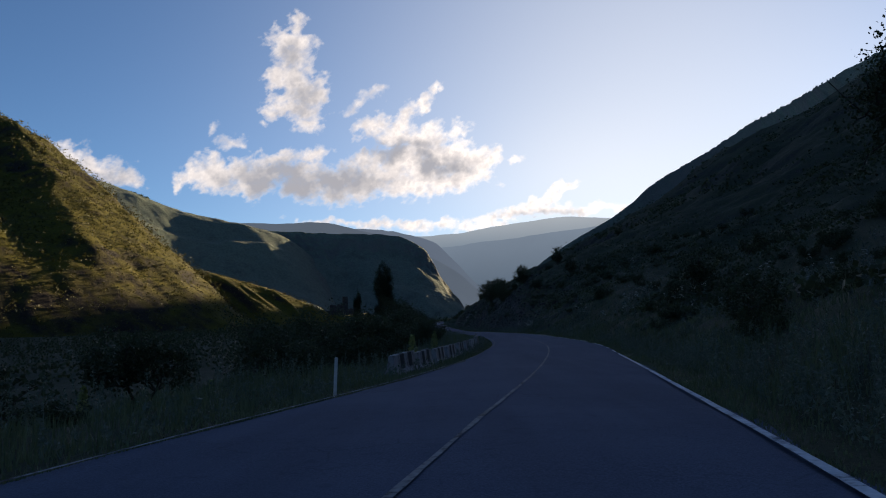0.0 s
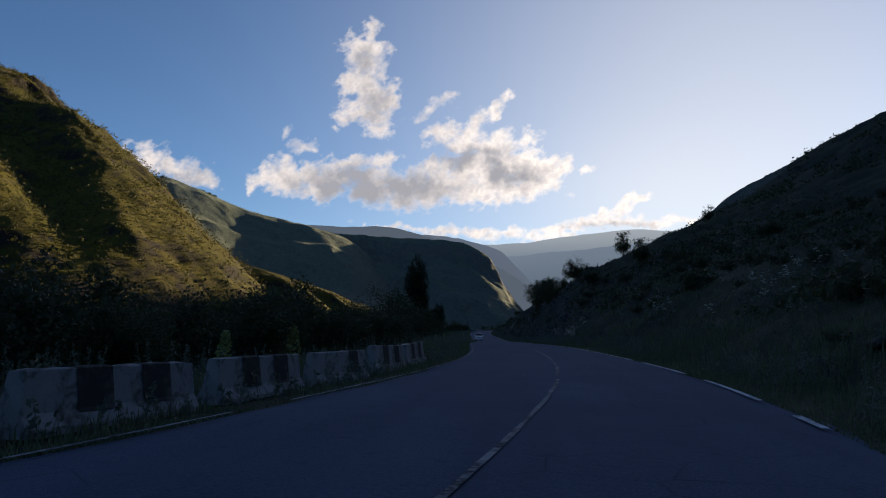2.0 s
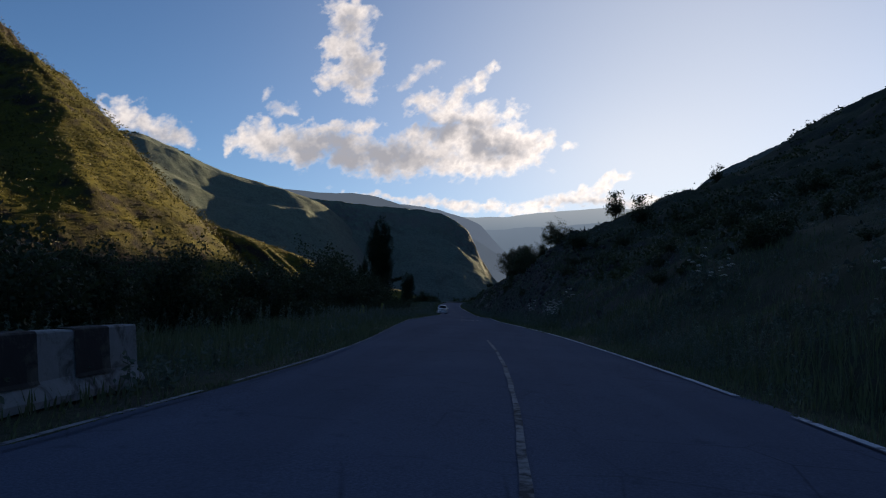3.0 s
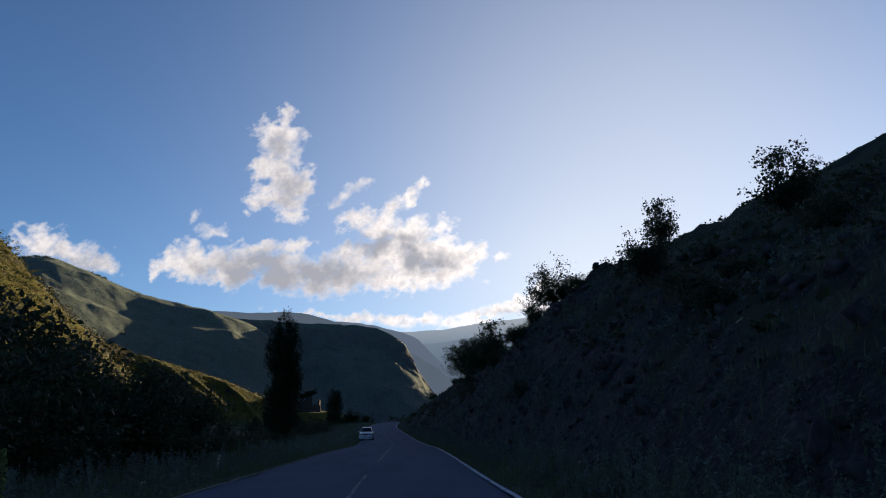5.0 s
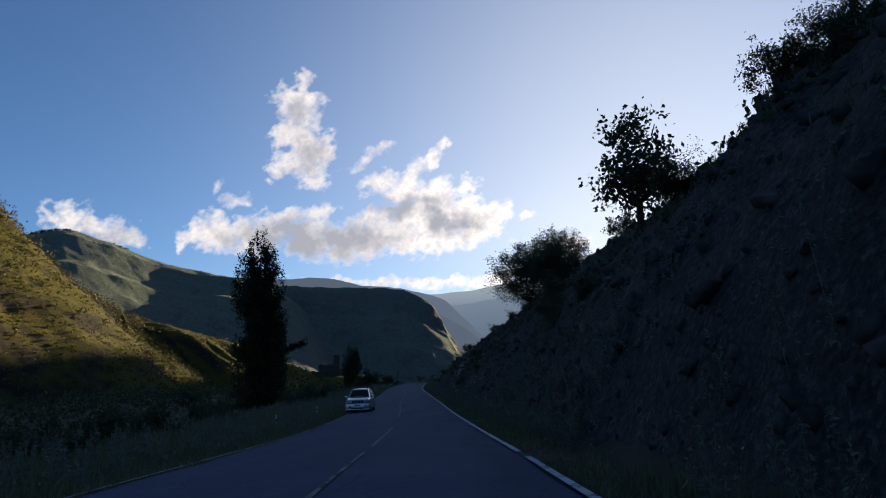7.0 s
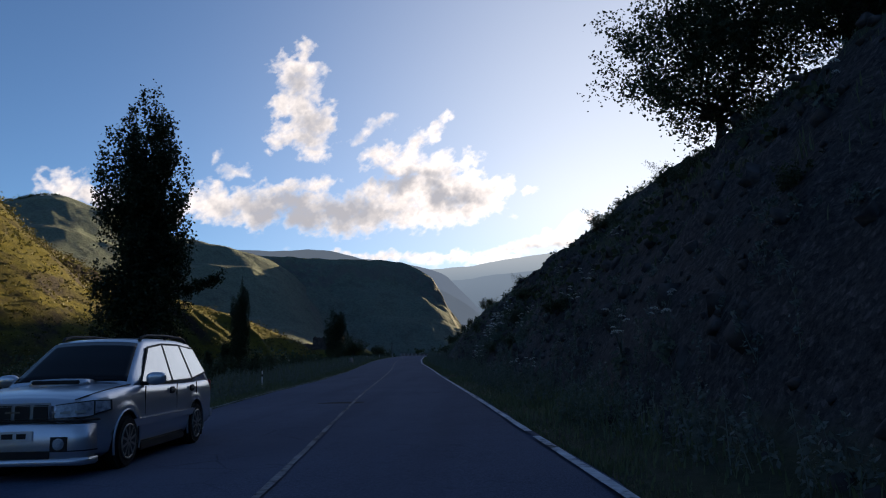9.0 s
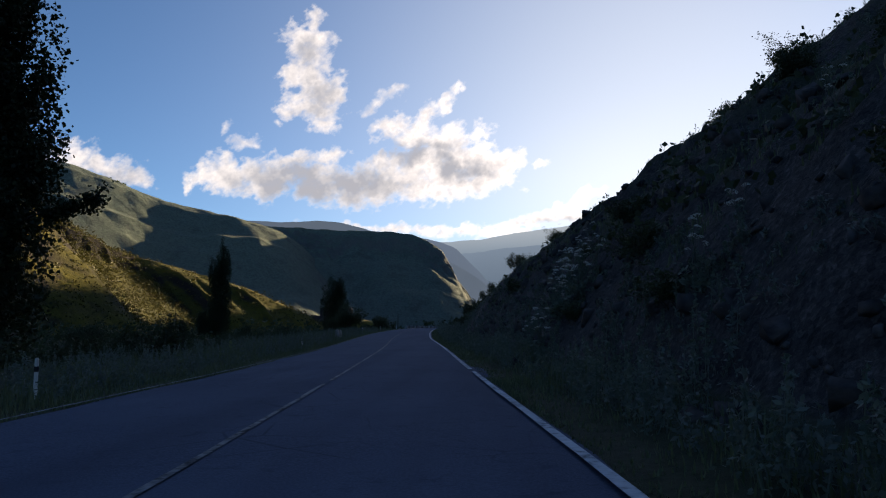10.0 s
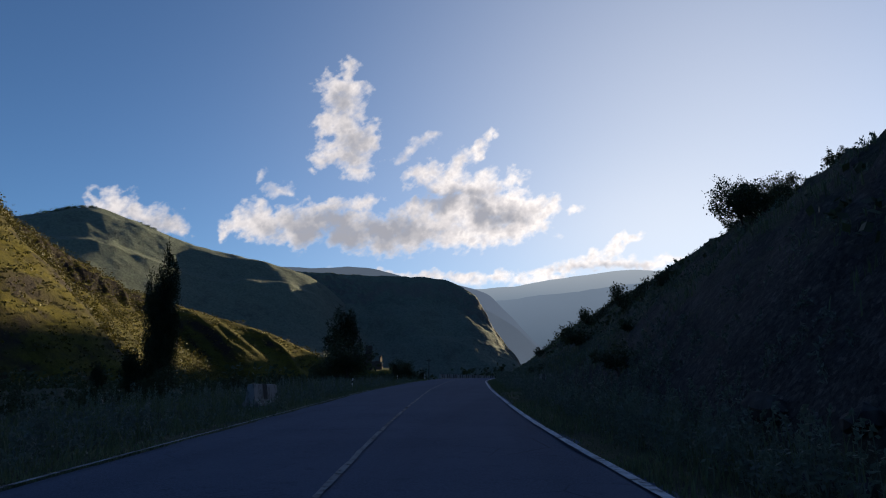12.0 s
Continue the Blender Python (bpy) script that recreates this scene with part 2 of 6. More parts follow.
def fbm(x, y, size, octaves=4, seed=0, gain=0.5):
    x, y = np.asarray(x, float) / size, np.asarray(y, float) / size
    total, amp = 0.0, 1.0
    for k in range(octaves):
        total = total + amp * vnoise(x + 7.1 * k, y + 3.7 * k, seed + k)
        x, y, amp = 1.62 * x + 1.18 * y, 1.62 * y - 1.18 * x, amp * gain
    return total


def smooth(a, b, x):
    t = np.clip((np.asarray(x, float) - a) / (b - a), 0, 1)
    return t * t * (3 - 2 * t)


def mesh_np(name, verts, faces, mats, index=None, flat=False):
    """A mesh from arrays: verts n x 3, faces m x 3 or m x 4."""
    verts, faces = np.asarray(verts, np.float32), np.asarray(faces, np.int32)
    me = bpy.data.meshes.new(name)
    k = faces.shape[1]
    me.vertices.add(len(verts))
    me.vertices.foreach_set("co", verts.ravel())
    me.loops.add(faces.size)
    me.loops.foreach_set("vertex_index", faces.ravel())
    me.polygons.add(len(faces))
    me.polygons.foreach_set("loop_start", np.arange(0, faces.size, k, dtype=np.int32))
    me.polygons.foreach_set("loop_total", np.full(len(faces), k, np.int32))
    for m in mats if isinstance(mats, (list, tuple)) else [mats]:
        me.materials.append(m)
    if index is not None:
        me.polygons.foreach_set("material_index", np.asarray(index, np.int32))
    if not flat:
        me.polygons.foreach_set("use_smooth", np.ones(len(faces), bool))
    me.update(calc_edges=True)
    return me


def grid_mesh(name, X, Y, Z, mat, flat=False):
    n, m = X.shape
    i = (np.arange(n - 1)[:, None] * m + np.arange(m - 1)[None]).ravel()
    return mesh_np(name, np.stack([X, Y, Z], -1).reshape(-1, 3), np.stack([i, i + 1, i + m + 1, i + m], 1), mat, flat=flat)


def bm_mesh(name, bm, mat):
    me = bpy.data.meshes.new(name)
    bm.to_mesh(me)
    bm.free()
    for m in mat if isinstance(mat, (list, tuple)) else [mat]:
        me.materials.append(m)
    return me


def part(name, data, material, parent, label=""):
    """One mesh object under a thing or under a part."""
    if isinstance(data, bmesh.types.BMesh):
        data = bm_mesh(name, data, material)
    ob = new(name, data)
    ob.parent = parent
    return tagged(ob, label)


def box_bm(size, at=(0, 0, 0), bevel=0.0, bm=None):
    bm = bm or bmesh.new()
    made = bmesh.ops.create_cube(bm, size=1, matrix=Matrix.Translation(at) @ Matrix.Diagonal((*size, 1)))["verts"]
    if bevel:
        edges = {e for v in made for e in v.link_edges}
        bmesh.ops.bevel(bm, geom=list(edges), offset=bevel, segments=2, affect="EDGES")
    return bm


def tube(points, radii, n=6):
    """Vertices and quads of a tapered tube along points."""
    pts = np.asarray(points, float)
    way = np.gradient(pts, axis=0)
    way /= np.linalg.norm(way, axis=1, keepdims=True) + 1e-9
    side = np.cross(way, (0.31, 0.77, 0.55))
    side /= np.linalg.norm(side, axis=1, keepdims=True) + 1e-9
    other = np.cross(way, side)
    a = np.linspace(0, 2 * np.pi, n, endpoint=False)
    ring = np.cos(a)[None, :, None] * side[:, None] + np.sin(a)[None, :, None] * other[:, None]
    v = pts[:, None] + ring * np.asarray(radii, float)[:, None, None]
    i = np.arange(len(pts) - 1)[:, None] * n
    j = np.arange(n)[None]
    f = np.stack([i + j, i + (j + 1) % n, i + n + (j + 1) % n, i + n + j], -1).reshape(-1, 4)
    return v.reshape(-1, 3), f


def joined(pieces):
    vs, fs, n = [], [], 0
    for v, f in pieces:
        vs.append(v)
        fs.append(f + n)
        n += len(v)
    return np.concatenate(vs), np.concatenate(fs)


def leaves(centres, size, rng, long=1.5, droop=0.0):
    """A small bent quad at each centre, turned at random."""
    n = len(centres)
    a = rng.normal(size=(n, 3))
    a[:, 2] -= droop
    a /= np.linalg.norm(a, axis=1, keepdims=True)
    b = np.cross(a, rng.normal(size=(n, 3)))
    b /= np.linalg.norm(b, axis=1, keepdims=True) + 1e-9
    s = (size * rng.uniform(0.6, 1.3, n))[:, None]
    a, b = a * s * long * 0.5, b * s * 0.5
    v = np.stack([centres - a, centres - 0.1 * a + b, centres + a, centres - 0.1 * a - b], 1).reshape(-1, 3)
    return v, np.arange(4 * n).reshape(-1, 4)


# ---- the road's line: left and right edge of the carriageway by distance along the valley ----
ALONG = np.array([-150, -40, -10, 5, 12, 20, 28, 36, 45, 55, 65, 78, 92, 108, 124, 140, 158, 176, 196, 216, 236, 256, 276, 300, 330, 350, 370, 395, 420, 450, 520])
LEFT = np.array([-32, -12.2, -6.84, -4.65, -3.65, -2.33, -1.12, 0.05, 1.28, 2.4, 3.54, 3.71, 2.66, 1.23, 0.3, -0.56, -1.41, -2.19, -4.08, -6.64, -8.04, -9.57, -11.44, -13.36, -14.9, -15.0, -13.8, -9.5, -2.5, 10, 62])
RIGHT = np.array([-24, -4.6, 0.48, 2.97, 4.17, 5.49, 6.88, 8.11, 9.41, 10.84, 11.22, 10.61, 9.45, 7.93, 6.95, 6.3, 5.42, 4.16, 2.65, 1.08, -0.74, -2.5, -4.66, -6.36, -7.84, -7.7, -6.2, -1.4, 6, 19, 76])
RISE = np.array([0.6, 0.35, 0.23, 0.08, -0.01, -0.22, -0.42, -0.55, -0.69, -0.7, -0.63, -0.56, -0.47, -0.56, -0.74, -0.87, -1.04, -1.34, -1.48, -1.41, -1.26, -1.02, -0.67, -0.18, 0.31, 0.6, 0.8, 0.8, 0.6, 0.4, 0.0])


def eased(values):
    """The edge as a smooth curve."""
    y = np.arange(-150, 521, 1.0)
    v = np.interp(y, ALONG, values)
    k = np.exp(-0.5 * (np.arange(-12, 13) / 4.5) ** 2)
    pad = np.concatenate([v[0] + (v[1] - v[0]) * np.arange(-12, 0), v, v[-1] + (v[-1] - v[-2]) * np.arange(1, 13)])
    return y, np.convolve(pad, k / k.sum(), "valid")


YS, LEFT_S = eased(LEFT)
_, RIGHT_S = eased(RIGHT)
_, RISE_S = eased(RISE)


def edge_l(y):
    return np.interp(y, YS, LEFT_S)


def edge_r(y):
    return np.interp(y, YS, RIGHT_S)


def road_z(y):
    """How far the road rises or dips along the valley."""
    return np.interp(y, YS, RISE_S)


def land(x, y):
    """Height of the ground: meadow on the left, a steep hillside with a rock cutting on the right."""
    x, y = np.asarray(x, float), np.asarray(y, float)
    r, l = x - edge_r(y), edge_l(y) - x
    toe = np.interp(y, [0, 90, 120, 150, 180, 205, 250, 300], [2.0, 2.2, 2.6, 1.6, 1.6, 2.2, 2.5, 2.4])
    rise = np.interp(y, [-100, 40, 80, 115, 148, 180, 200, 225, 245, 270, 300, 345, 420], [0.287, 0.29, 0.302, 0.322, 0.289, 0.393, 0.48, 0.378, 0.478, 0.537, 0.578, 0.535, 0.455])
    cut = np.interp(y, [0, 90, 110, 130, 150, 163, 178, 192, 205, 220, 240, 258, 275, 310, 350], [1.38, 1.9, 3.02, 4.94, 8.65, 7.09, 5.93, 5.4, 5.7, 5.0, 5.14, 4.27, 3.36, 1.36, 1.46])
    s = np.maximum(r - toe, 0)
    slope_a = rise * np.minimum(s, 18) + 0.38 * np.clip(s - 18, 0, 22) + 0.53 * np.maximum(s - 40, 0)
    slope_b = rise * np.minimum(s, 15) + 0.08 * np.clip(s - 15, 0, 17) + 0.66 * np.clip(s - 32, 0, 26) + 0.47 * np.maximum(s - 58, 0)
    up = slope_a + (slope_b - slope_a) * smooth(195, 225, y) * smooth(280, 252, y) + cut * (1 - np.exp(-s / 3.6))
    up = np.where(up > 60, 60 + 230 * np.tanh((up - 60) / 230), up)
    grow = np.clip(s / 6, 0, 1)
    up = up + grow * (0.5 * fbm(x, y, 9, 4, 3) + np.clip(s / 30, 0, 1) * 2.2 * fbm(x, y, 34, 3, 9) + np.clip(s / 120, 0, 1) * 9 * fbm(x, y, 110, 3, 19) + np.clip((s - 14) / 30, 0, 1) * 2.4 * (0.22 - np.abs(fbm(x, y, 15, 4, 29, 0.6))))
    up = up + grow * np.clip(cut / 4, 0.15, 1) * np.exp(-s / 16) * (0.9 * np.abs(fbm(x, y, 3.1, 4, 5)) + 0.6 * fbm(x, y + 0.7 * up, 1.5, 4, 6) + 0.35 * (0.3 - np.abs(fbm(x + 0.5 * up, y, 1.1, 3, 7))))
    up = up * smooth(1500, 700, y)
    side_r = -0.1 + 0.09 * np.clip(r, 0, toe) * (0.3 + fbm(x, y, 4, 3, 8)) + up
    drop = np.interp(y, [0, 25, 80, 150, 200, 260, 330], [1.8, 2.6, 3.2, 2.6, 1.3, 1.2, 1.6])
    side_l = -0.1 - 0.22 * smooth(0.6, 2.2, l) - drop * smooth(3.5, 22, l) + 0.16 * smooth(0.5, 6, l) * fbm(x, y, 5, 4, 11)
    side_l = side_l + smooth(15, 60, l) * (0.7 * fbm(x, y, 40, 4, 21)) + 9 * smooth(170, 420, l) - 6 * smooth(330, 700, y) * smooth(20, 120, l)
    z = np.where(r > 0, side_r, np.where(l > 0, side_l, -0.12))
    far = smooth(1500, 2500, np.hypot(x, y))
    return z * (1 - far) - 12 * far + road_z(y) * smooth(420, 160, np.abs(x))


def spread(fine, step, growth, end):
    out = list(np.arange(0, fine, step))
    while out[-1] < end:
        step *= growth
        out.append(out[-1] + step)
    return np.array(out)


def build_ground():
    ys = np.concatenate([-spread(10, 3, 1.12, 1800)[::-1][:-1] - 12, np.arange(-12, 100, 0.9), np.arange(100, 275, 0.55), np.arange(275, 330, 0.9), 330 + spread(60, 2.2, 1.07, 4300)])
    right, left = spread(24, 0.42, 1.055, 4300), spread(24, 0.7, 1.07, 4300)
    y2 = np.repeat(ys[:, None], len(left) + len(right) + 2, 1)
    el, er = edge_l(ys)[:, None], edge_r(ys)[:, None]
    x2 = np.concatenate([el - 0.02 - left[::-1][None], el * 0.7 + er * 0.3, el * 0.3 + er * 0.7, er + 0.02 + right[None]], 1)
    ob = new("ground", grid_mesh("ground", x2, y2, land(x2, y2), GROUND))
    return tagged(ob, "rough green meadow and steep stony grass hillside", "ground", kind="structure")


def strip(name, a, b, y0, y1, z, mat, step=1.0, wobble=0.0):
    """A flat strip along the road between two offsets given as functions of the distance."""
    ys = np.arange(y0, y1 + step * 0.5, step)
    xa, xb = a(ys), b(ys)
    if wobble:
        xa = xa + wobble * fbm(ys, ys * 0, 0.9, 3, 31)
        xb = xb + wobble * fbm(ys, ys * 0, 0.9, 3, 47)
    X = np.stack([xb, xa], 1) if np.mean(xa) > np.mean(xb) else np.stack([xa, xb], 1)
    return grid_mesh(name, X, np.stack([ys, ys], 1), np.stack([road_z(ys) + z] * 2, 1), mat)


def build_road():
    ys = np.arange(-150, 521, 1.5)
    t = np.linspace(0, 1, 13)[None]
    ragged = 0.22 + 0.1 * fbm(ys, ys * 0, 1.7, 4, 61)[:, None]
    raggedr = 0.32 + 0.16 * fbm(ys, ys * 0, 2.3, 4, 63)[:, None]
    xl, xr = edge_l(ys)[:, None] - ragged, edge_r(ys)[:, None] + raggedr
    X = xl * (1 - t) + xr * t
    Y = np.repeat(ys[:, None], 13, 1)
    Z = 0.03 * (1 - (2 * t - 1) ** 2) - 0.02 + 0.008 * fbm(X, Y, 3, 3, 71)
    Z += road_z(ys)[:, None]
    Z[:, 0] -= 0.09
    Z[:, -1] -= 0.09
    road = tagged(new("road", grid_mesh("road", X, Y, Z, ASPHALT)), "dark grey worn asphalt country road", "road", kind="structure")

    def lane_line(frac, offset, half):
        def side(sign):
            return lambda y: edge_l(y) * (1 - frac) + edge_r(y) * frac + offset + sign * half
        return side(-1), side(1)

    def crown(frac):
        return 0.03 * (1 - (2 * frac - 1) ** 2) - 0.02 + 0.016

    def paint(name, frac, offset, half, spans, wobble, mat=PAINT):
        a, b = lane_line(frac, offset, half)
        for y0, y1 in spans:
            ob = new(name, strip(name, a, b, y0, y1, crown(frac), mat, 0.5, wobble))
            ob.parent = road

    paint("edge_line", 1.0, -0.05, 0.062, [(-60, 44.5), (46.2, 49.4), (52, 53.5), (56, 61.5), (64, 71), (73, 100), (101, 163), (164.2, 203), (204, 234.5), (235.4, 249.2), (250.1, 300), (300.5, 470)], 0.008)
    paint("edge_line", 0.0, 0.05, 0.034, [(-60, 52), (54, 70), (71, 88), (88.8, 96), (97, 140), (141, 205), (206, 470)], 0.008, WORN_PAINT)
    paint("centre_line", 0.522, 0.0, 0.04, [(-60, 30), (30.6, 60)], 0.012, WORN_PAINT)
    paint("centre_line", 0.515, 0.0, 0.04, [(61.5, 84), (107, 114), (120, 127), (136, 165), (167, 178), (188, 230), (231, 262), (263, 300), (301, 400)], 0.012, WORN_PAINT)
    bar = strip("stop_mark", lambda y: edge_r(y) - 3.1, lambda y: edge_r(y) - 1.6, 117.6, 118.3, 0.014, PAINT, 0.35)
    new("stop_mark", bar).parent = road
    # the sunken dark repair beside the centre line
    a, u = np.meshgrid(np.linspace(0, math.tau, 49), np.linspace(0.0, 1.0, 7), indexing="ij")
    ragged = 1 + 0.16 * fbm(np.cos(a) * 3, np.sin(a) * 3, 1.6, 3, 81)
    X = edge_r(212.4) - 3.92 + 0.68 * u * np.cos(a) * ragged
    Y = 212.4 + 0.42 * u * np.sin(a) * ragged
    Z = road_z(Y) + 0.019 - 0.006 * u ** 4 + 0.003 * fbm(X, Y, 0.12, 3, 82)
    new("road_patch", grid_mesh("road_patch", X, Y, Z, TAR)).parent = road
    return road


ground, road = build_ground(), build_road()


# ---- hills and mountains ----
def crest_line(points, n):
    p = np.array(points, float)
    d = np.concatenate([[0], np.cumsum(np.linalg.norm(np.diff(p, axis=0), axis=1))])
    t = np.linspace(0, d[-1], n)
    q = np.stack([np.interp(t, d, p[:, k]) for k in range(3)], 1)
    k = max(3, n // 28) | 1
    w = np.hanning(k + 2)[1:-1]
    pad = np.concatenate([np.repeat(q[:1], k // 2, 0), q, np.repeat(q[-1:], k // 2, 0)])
    return np.stack([np.convolve(pad[:, c], w / w.sum(), "valid") for c in range(3)], 1)


def build_hill(name, points, front, slope, profile, n, m, rough, size, seed, mat, floor=-12, back=0.7, ribs=(), crag=0.0, cliff=None):
    """A ridge: its crest falls to the valley along front, with the given share of the height by share of the way."""
    c = crest_line(points, n)
    f = np.array(front, float) / np.hypot(*front)
    v = np.concatenate([-np.linspace(1, 0, m // 5)[:-1], np.linspace(0, 1, m) ** 1.15])
    tall = c[:, 2] - floor
    width = tall / slope
    X = c[:, 0:1] + f[0] * width[:, None] * np.where(v < 0, v * back, v)[None]
    Y = c[:, 1:2] + f[1] * width[:, None] * np.where(v < 0, v * back, v)[None]
    share = np.interp(np.abs(v), *zip(*profile))
    Z = floor + tall[:, None] * share[None]
    body = np.clip(np.abs(v) * 3.5, 0, 1)[None] * np.clip(1.15 - np.abs(v), 0, 1)[None]
    rel = (0.55 * fbm(X, Y, size, 5, seed) + 0.45 * (1 - 2 * np.abs(fbm(X + 0.4 * Y, Y * 0.3, size * 1.3, 4, seed + 5))))
    run = np.concatenate([[0], np.cumsum(np.hypot(np.diff(c[:, 0]), np.diff(c[:, 1])))])[:, None]
    gully = 1 - 2.2 * np.abs(fbm(run + 0.25 * size * fbm(X, Y, size, 3, seed + 2), 0.35 * width[:, None] * v[None], size * 0.8, 3, seed + 7, 0.45))
    for at, high, lead, trail, top, slant in ribs:
        d = run - at - slant * (v[None] - 0.57) + 6 * fbm(X, Y, 40, 4, seed + 13)
        share = np.where(d < 0, np.exp(-((d / lead) ** 2)), np.exp(-((d / trail) ** 2)))
        Z = Z + high * share * smooth(top, top + 0.3, v)[None] * smooth(1.05, 0.8, v)[None]
    Z = Z + 0.8 * rough * tall[:, None] * body * gully
    Z = Z + 0.7 * rough * tall[:, None] * (body + 0.06) * rel + 0.006 * tall[:, None] * fbm(X, Y, size * 0.12, 3, seed + 9)
    if crag:
        edge = 1 - 2 * np.abs(fbm(X, Y, 30, 4, seed + 21, 0.6))
        Z = Z + crag * np.exp(-(((np.abs(v) - 0.13) / 0.09) ** 2))[None] * edge * (0.5 + fbm(X, Y, 90, 2, seed + 23))
        Z = Z + 0.16 * crag * body * (1 - 2 * np.abs(fbm(X, Y, 13, 3, seed + 25)))
    if cliff:
        start, end, high = cliff
        wob = fbm(run * 1.0 + 0 * X, 0.3 * width[:, None] * v[None], 26, 4, seed + 31, 0.6)
        lip = 0.06 + 0.04 * fbm(run, run * 0, 60, 3, seed + 33) + 0.045 * wob
        span = smooth(start, start + 60, run) * smooth(end, end - 60, run)
        fade = span * smooth(0.5, 0.2, v)[None]
        Z = Z - high * fade * smooth(-0.008, 0.014, v[None] - lip) * (0.8 + 0.6 * wob)
        low = 0.19 + 0.06 * fbm(run, run * 0, 45, 3, seed + 35) + 0.06 * wob
        Z = Z - 0.5 * high * fade * smooth(-0.008, 0.014, v[None] - low) * (0.7 + 0.8 * wob)
    return X, Y, Z


def hill_object(name, label, shape, mat):
    return tagged(new(name, grid_mesh(name, *shape, mat)), label, "hill", kind="structure")


NEAR_CREST = [(-560, 120, 165), (-565, 330, 195), (-545, 470, 222), (-490, 580, 231), (-470, 618, 234), (-455, 648, 232), (-440, 688, 203), (-425, 730, 171), (-410, 773, 139), (-387, 816, 115), (-357, 872, 88), (-335, 915, 74), (-325, 960, 52), (-322, 1000, 22), (-320, 1040, -8)]
near_shape = build_hill("hill_1", NEAR_CREST, (0.94, -0.34), 0.72, [(0, 1), (0.05, 0.965), (0.14, 0.83), (0.3, 0.62), (0.6, 0.31), (0.85, 0.09), (1, 0)], 420, 300, 0.05, 140, 101, HILL, ribs=[(486, 34, 34, 110, 0.08, -114), (383, 36, 38, 62, 0.18, 0), (700, 8, 24, 60, 0.2, -60), (800, 7, 24, 60, 0.15, -60)], crag=9, cliff=(500, 770, 16))
hill_object("hill_1", "steep sunlit grassy hill with dark rock outcrops near its crest", near_shape, HILL)
SPUR_CREST = [(-520, 860, 110), (-420, 885, 88), (-317, 905, 73), (-240, 941, 48), (-190, 965, 24), (-150, 990, -8)]
spur_shape = build_hill("hill_2", SPUR_CREST, (0.9, -0.43), 0.6, [(0, 1), (0.2, 0.84), (0.6, 0.35), (1, 0)], 140, 60, 0.07, 60, 131, HILL)
hill_object("hill_2", "low grassy spur catching the evening sun", spur_shape, HILL)
RIDGE_CREST = [(-1500, 900, 220), (-947, 1295, 255), (-831, 1390, 284), (-761, 1438, 313), (-730, 1457, 310), (-596, 1528, 254), (-540, 1553, 241), (-472, 1579, 229), (-442, 1589, 218), (-401, 1612, 208), (-360, 1650, 180), (-300, 1700, 110), (-240, 1740, 20)]
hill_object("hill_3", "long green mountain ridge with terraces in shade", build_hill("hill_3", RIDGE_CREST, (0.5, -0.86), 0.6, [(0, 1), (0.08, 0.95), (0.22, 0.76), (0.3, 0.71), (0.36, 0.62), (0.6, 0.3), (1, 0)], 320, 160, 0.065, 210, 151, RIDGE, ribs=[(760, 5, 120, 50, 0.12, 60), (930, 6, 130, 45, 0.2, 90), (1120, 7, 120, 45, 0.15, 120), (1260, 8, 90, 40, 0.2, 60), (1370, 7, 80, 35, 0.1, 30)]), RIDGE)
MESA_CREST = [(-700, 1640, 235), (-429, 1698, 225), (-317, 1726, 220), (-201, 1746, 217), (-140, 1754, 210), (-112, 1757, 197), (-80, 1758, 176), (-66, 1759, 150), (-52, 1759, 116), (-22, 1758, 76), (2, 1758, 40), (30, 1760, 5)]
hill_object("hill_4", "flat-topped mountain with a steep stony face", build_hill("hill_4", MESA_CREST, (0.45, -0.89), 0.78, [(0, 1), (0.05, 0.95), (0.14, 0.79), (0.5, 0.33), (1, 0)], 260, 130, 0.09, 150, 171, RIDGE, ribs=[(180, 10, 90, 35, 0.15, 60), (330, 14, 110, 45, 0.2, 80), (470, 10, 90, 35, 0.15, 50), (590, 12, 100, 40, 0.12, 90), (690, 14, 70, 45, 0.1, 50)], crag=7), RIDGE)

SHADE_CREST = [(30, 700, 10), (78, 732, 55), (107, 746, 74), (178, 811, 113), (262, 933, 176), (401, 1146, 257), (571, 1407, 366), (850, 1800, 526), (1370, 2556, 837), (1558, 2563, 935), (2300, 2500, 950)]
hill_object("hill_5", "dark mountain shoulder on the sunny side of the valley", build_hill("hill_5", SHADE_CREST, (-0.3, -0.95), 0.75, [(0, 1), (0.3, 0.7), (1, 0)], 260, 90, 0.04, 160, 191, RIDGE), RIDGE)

# Unseen mountain, added so that its crest casts the valley's shadow line.
SUN_BLOCK_CREST = [(430, 2140, 60), (500, 2097, 240), (542, 2070, 288), (618, 2021, 302), (708, 1963, 324), (820, 1890, 380), (898, 1840, 392), (1023, 1758, 415), (1275, 1595, 450), (1610, 1377, 475), (2100, 1100, 480)]
hill_object("hill_8", "unseen high mountain added to block the low sun", build_hill("hill_8", SUN_BLOCK_CREST, (0.54, 0.84), 0.6, [(0, 1), (0.3, 0.7), (1, 0)], 160, 50, 0.05, 160, 197, RIDGE), RIDGE)

# Unseen mountain added behind, to keep out light from the bright low sky.
BACK_CREST = [(-1500, -500, 330), (-900, -800, 300), (-300, -950, 340), (300, -900, 310), (900, -700, 360), (1500, -300, 380)]
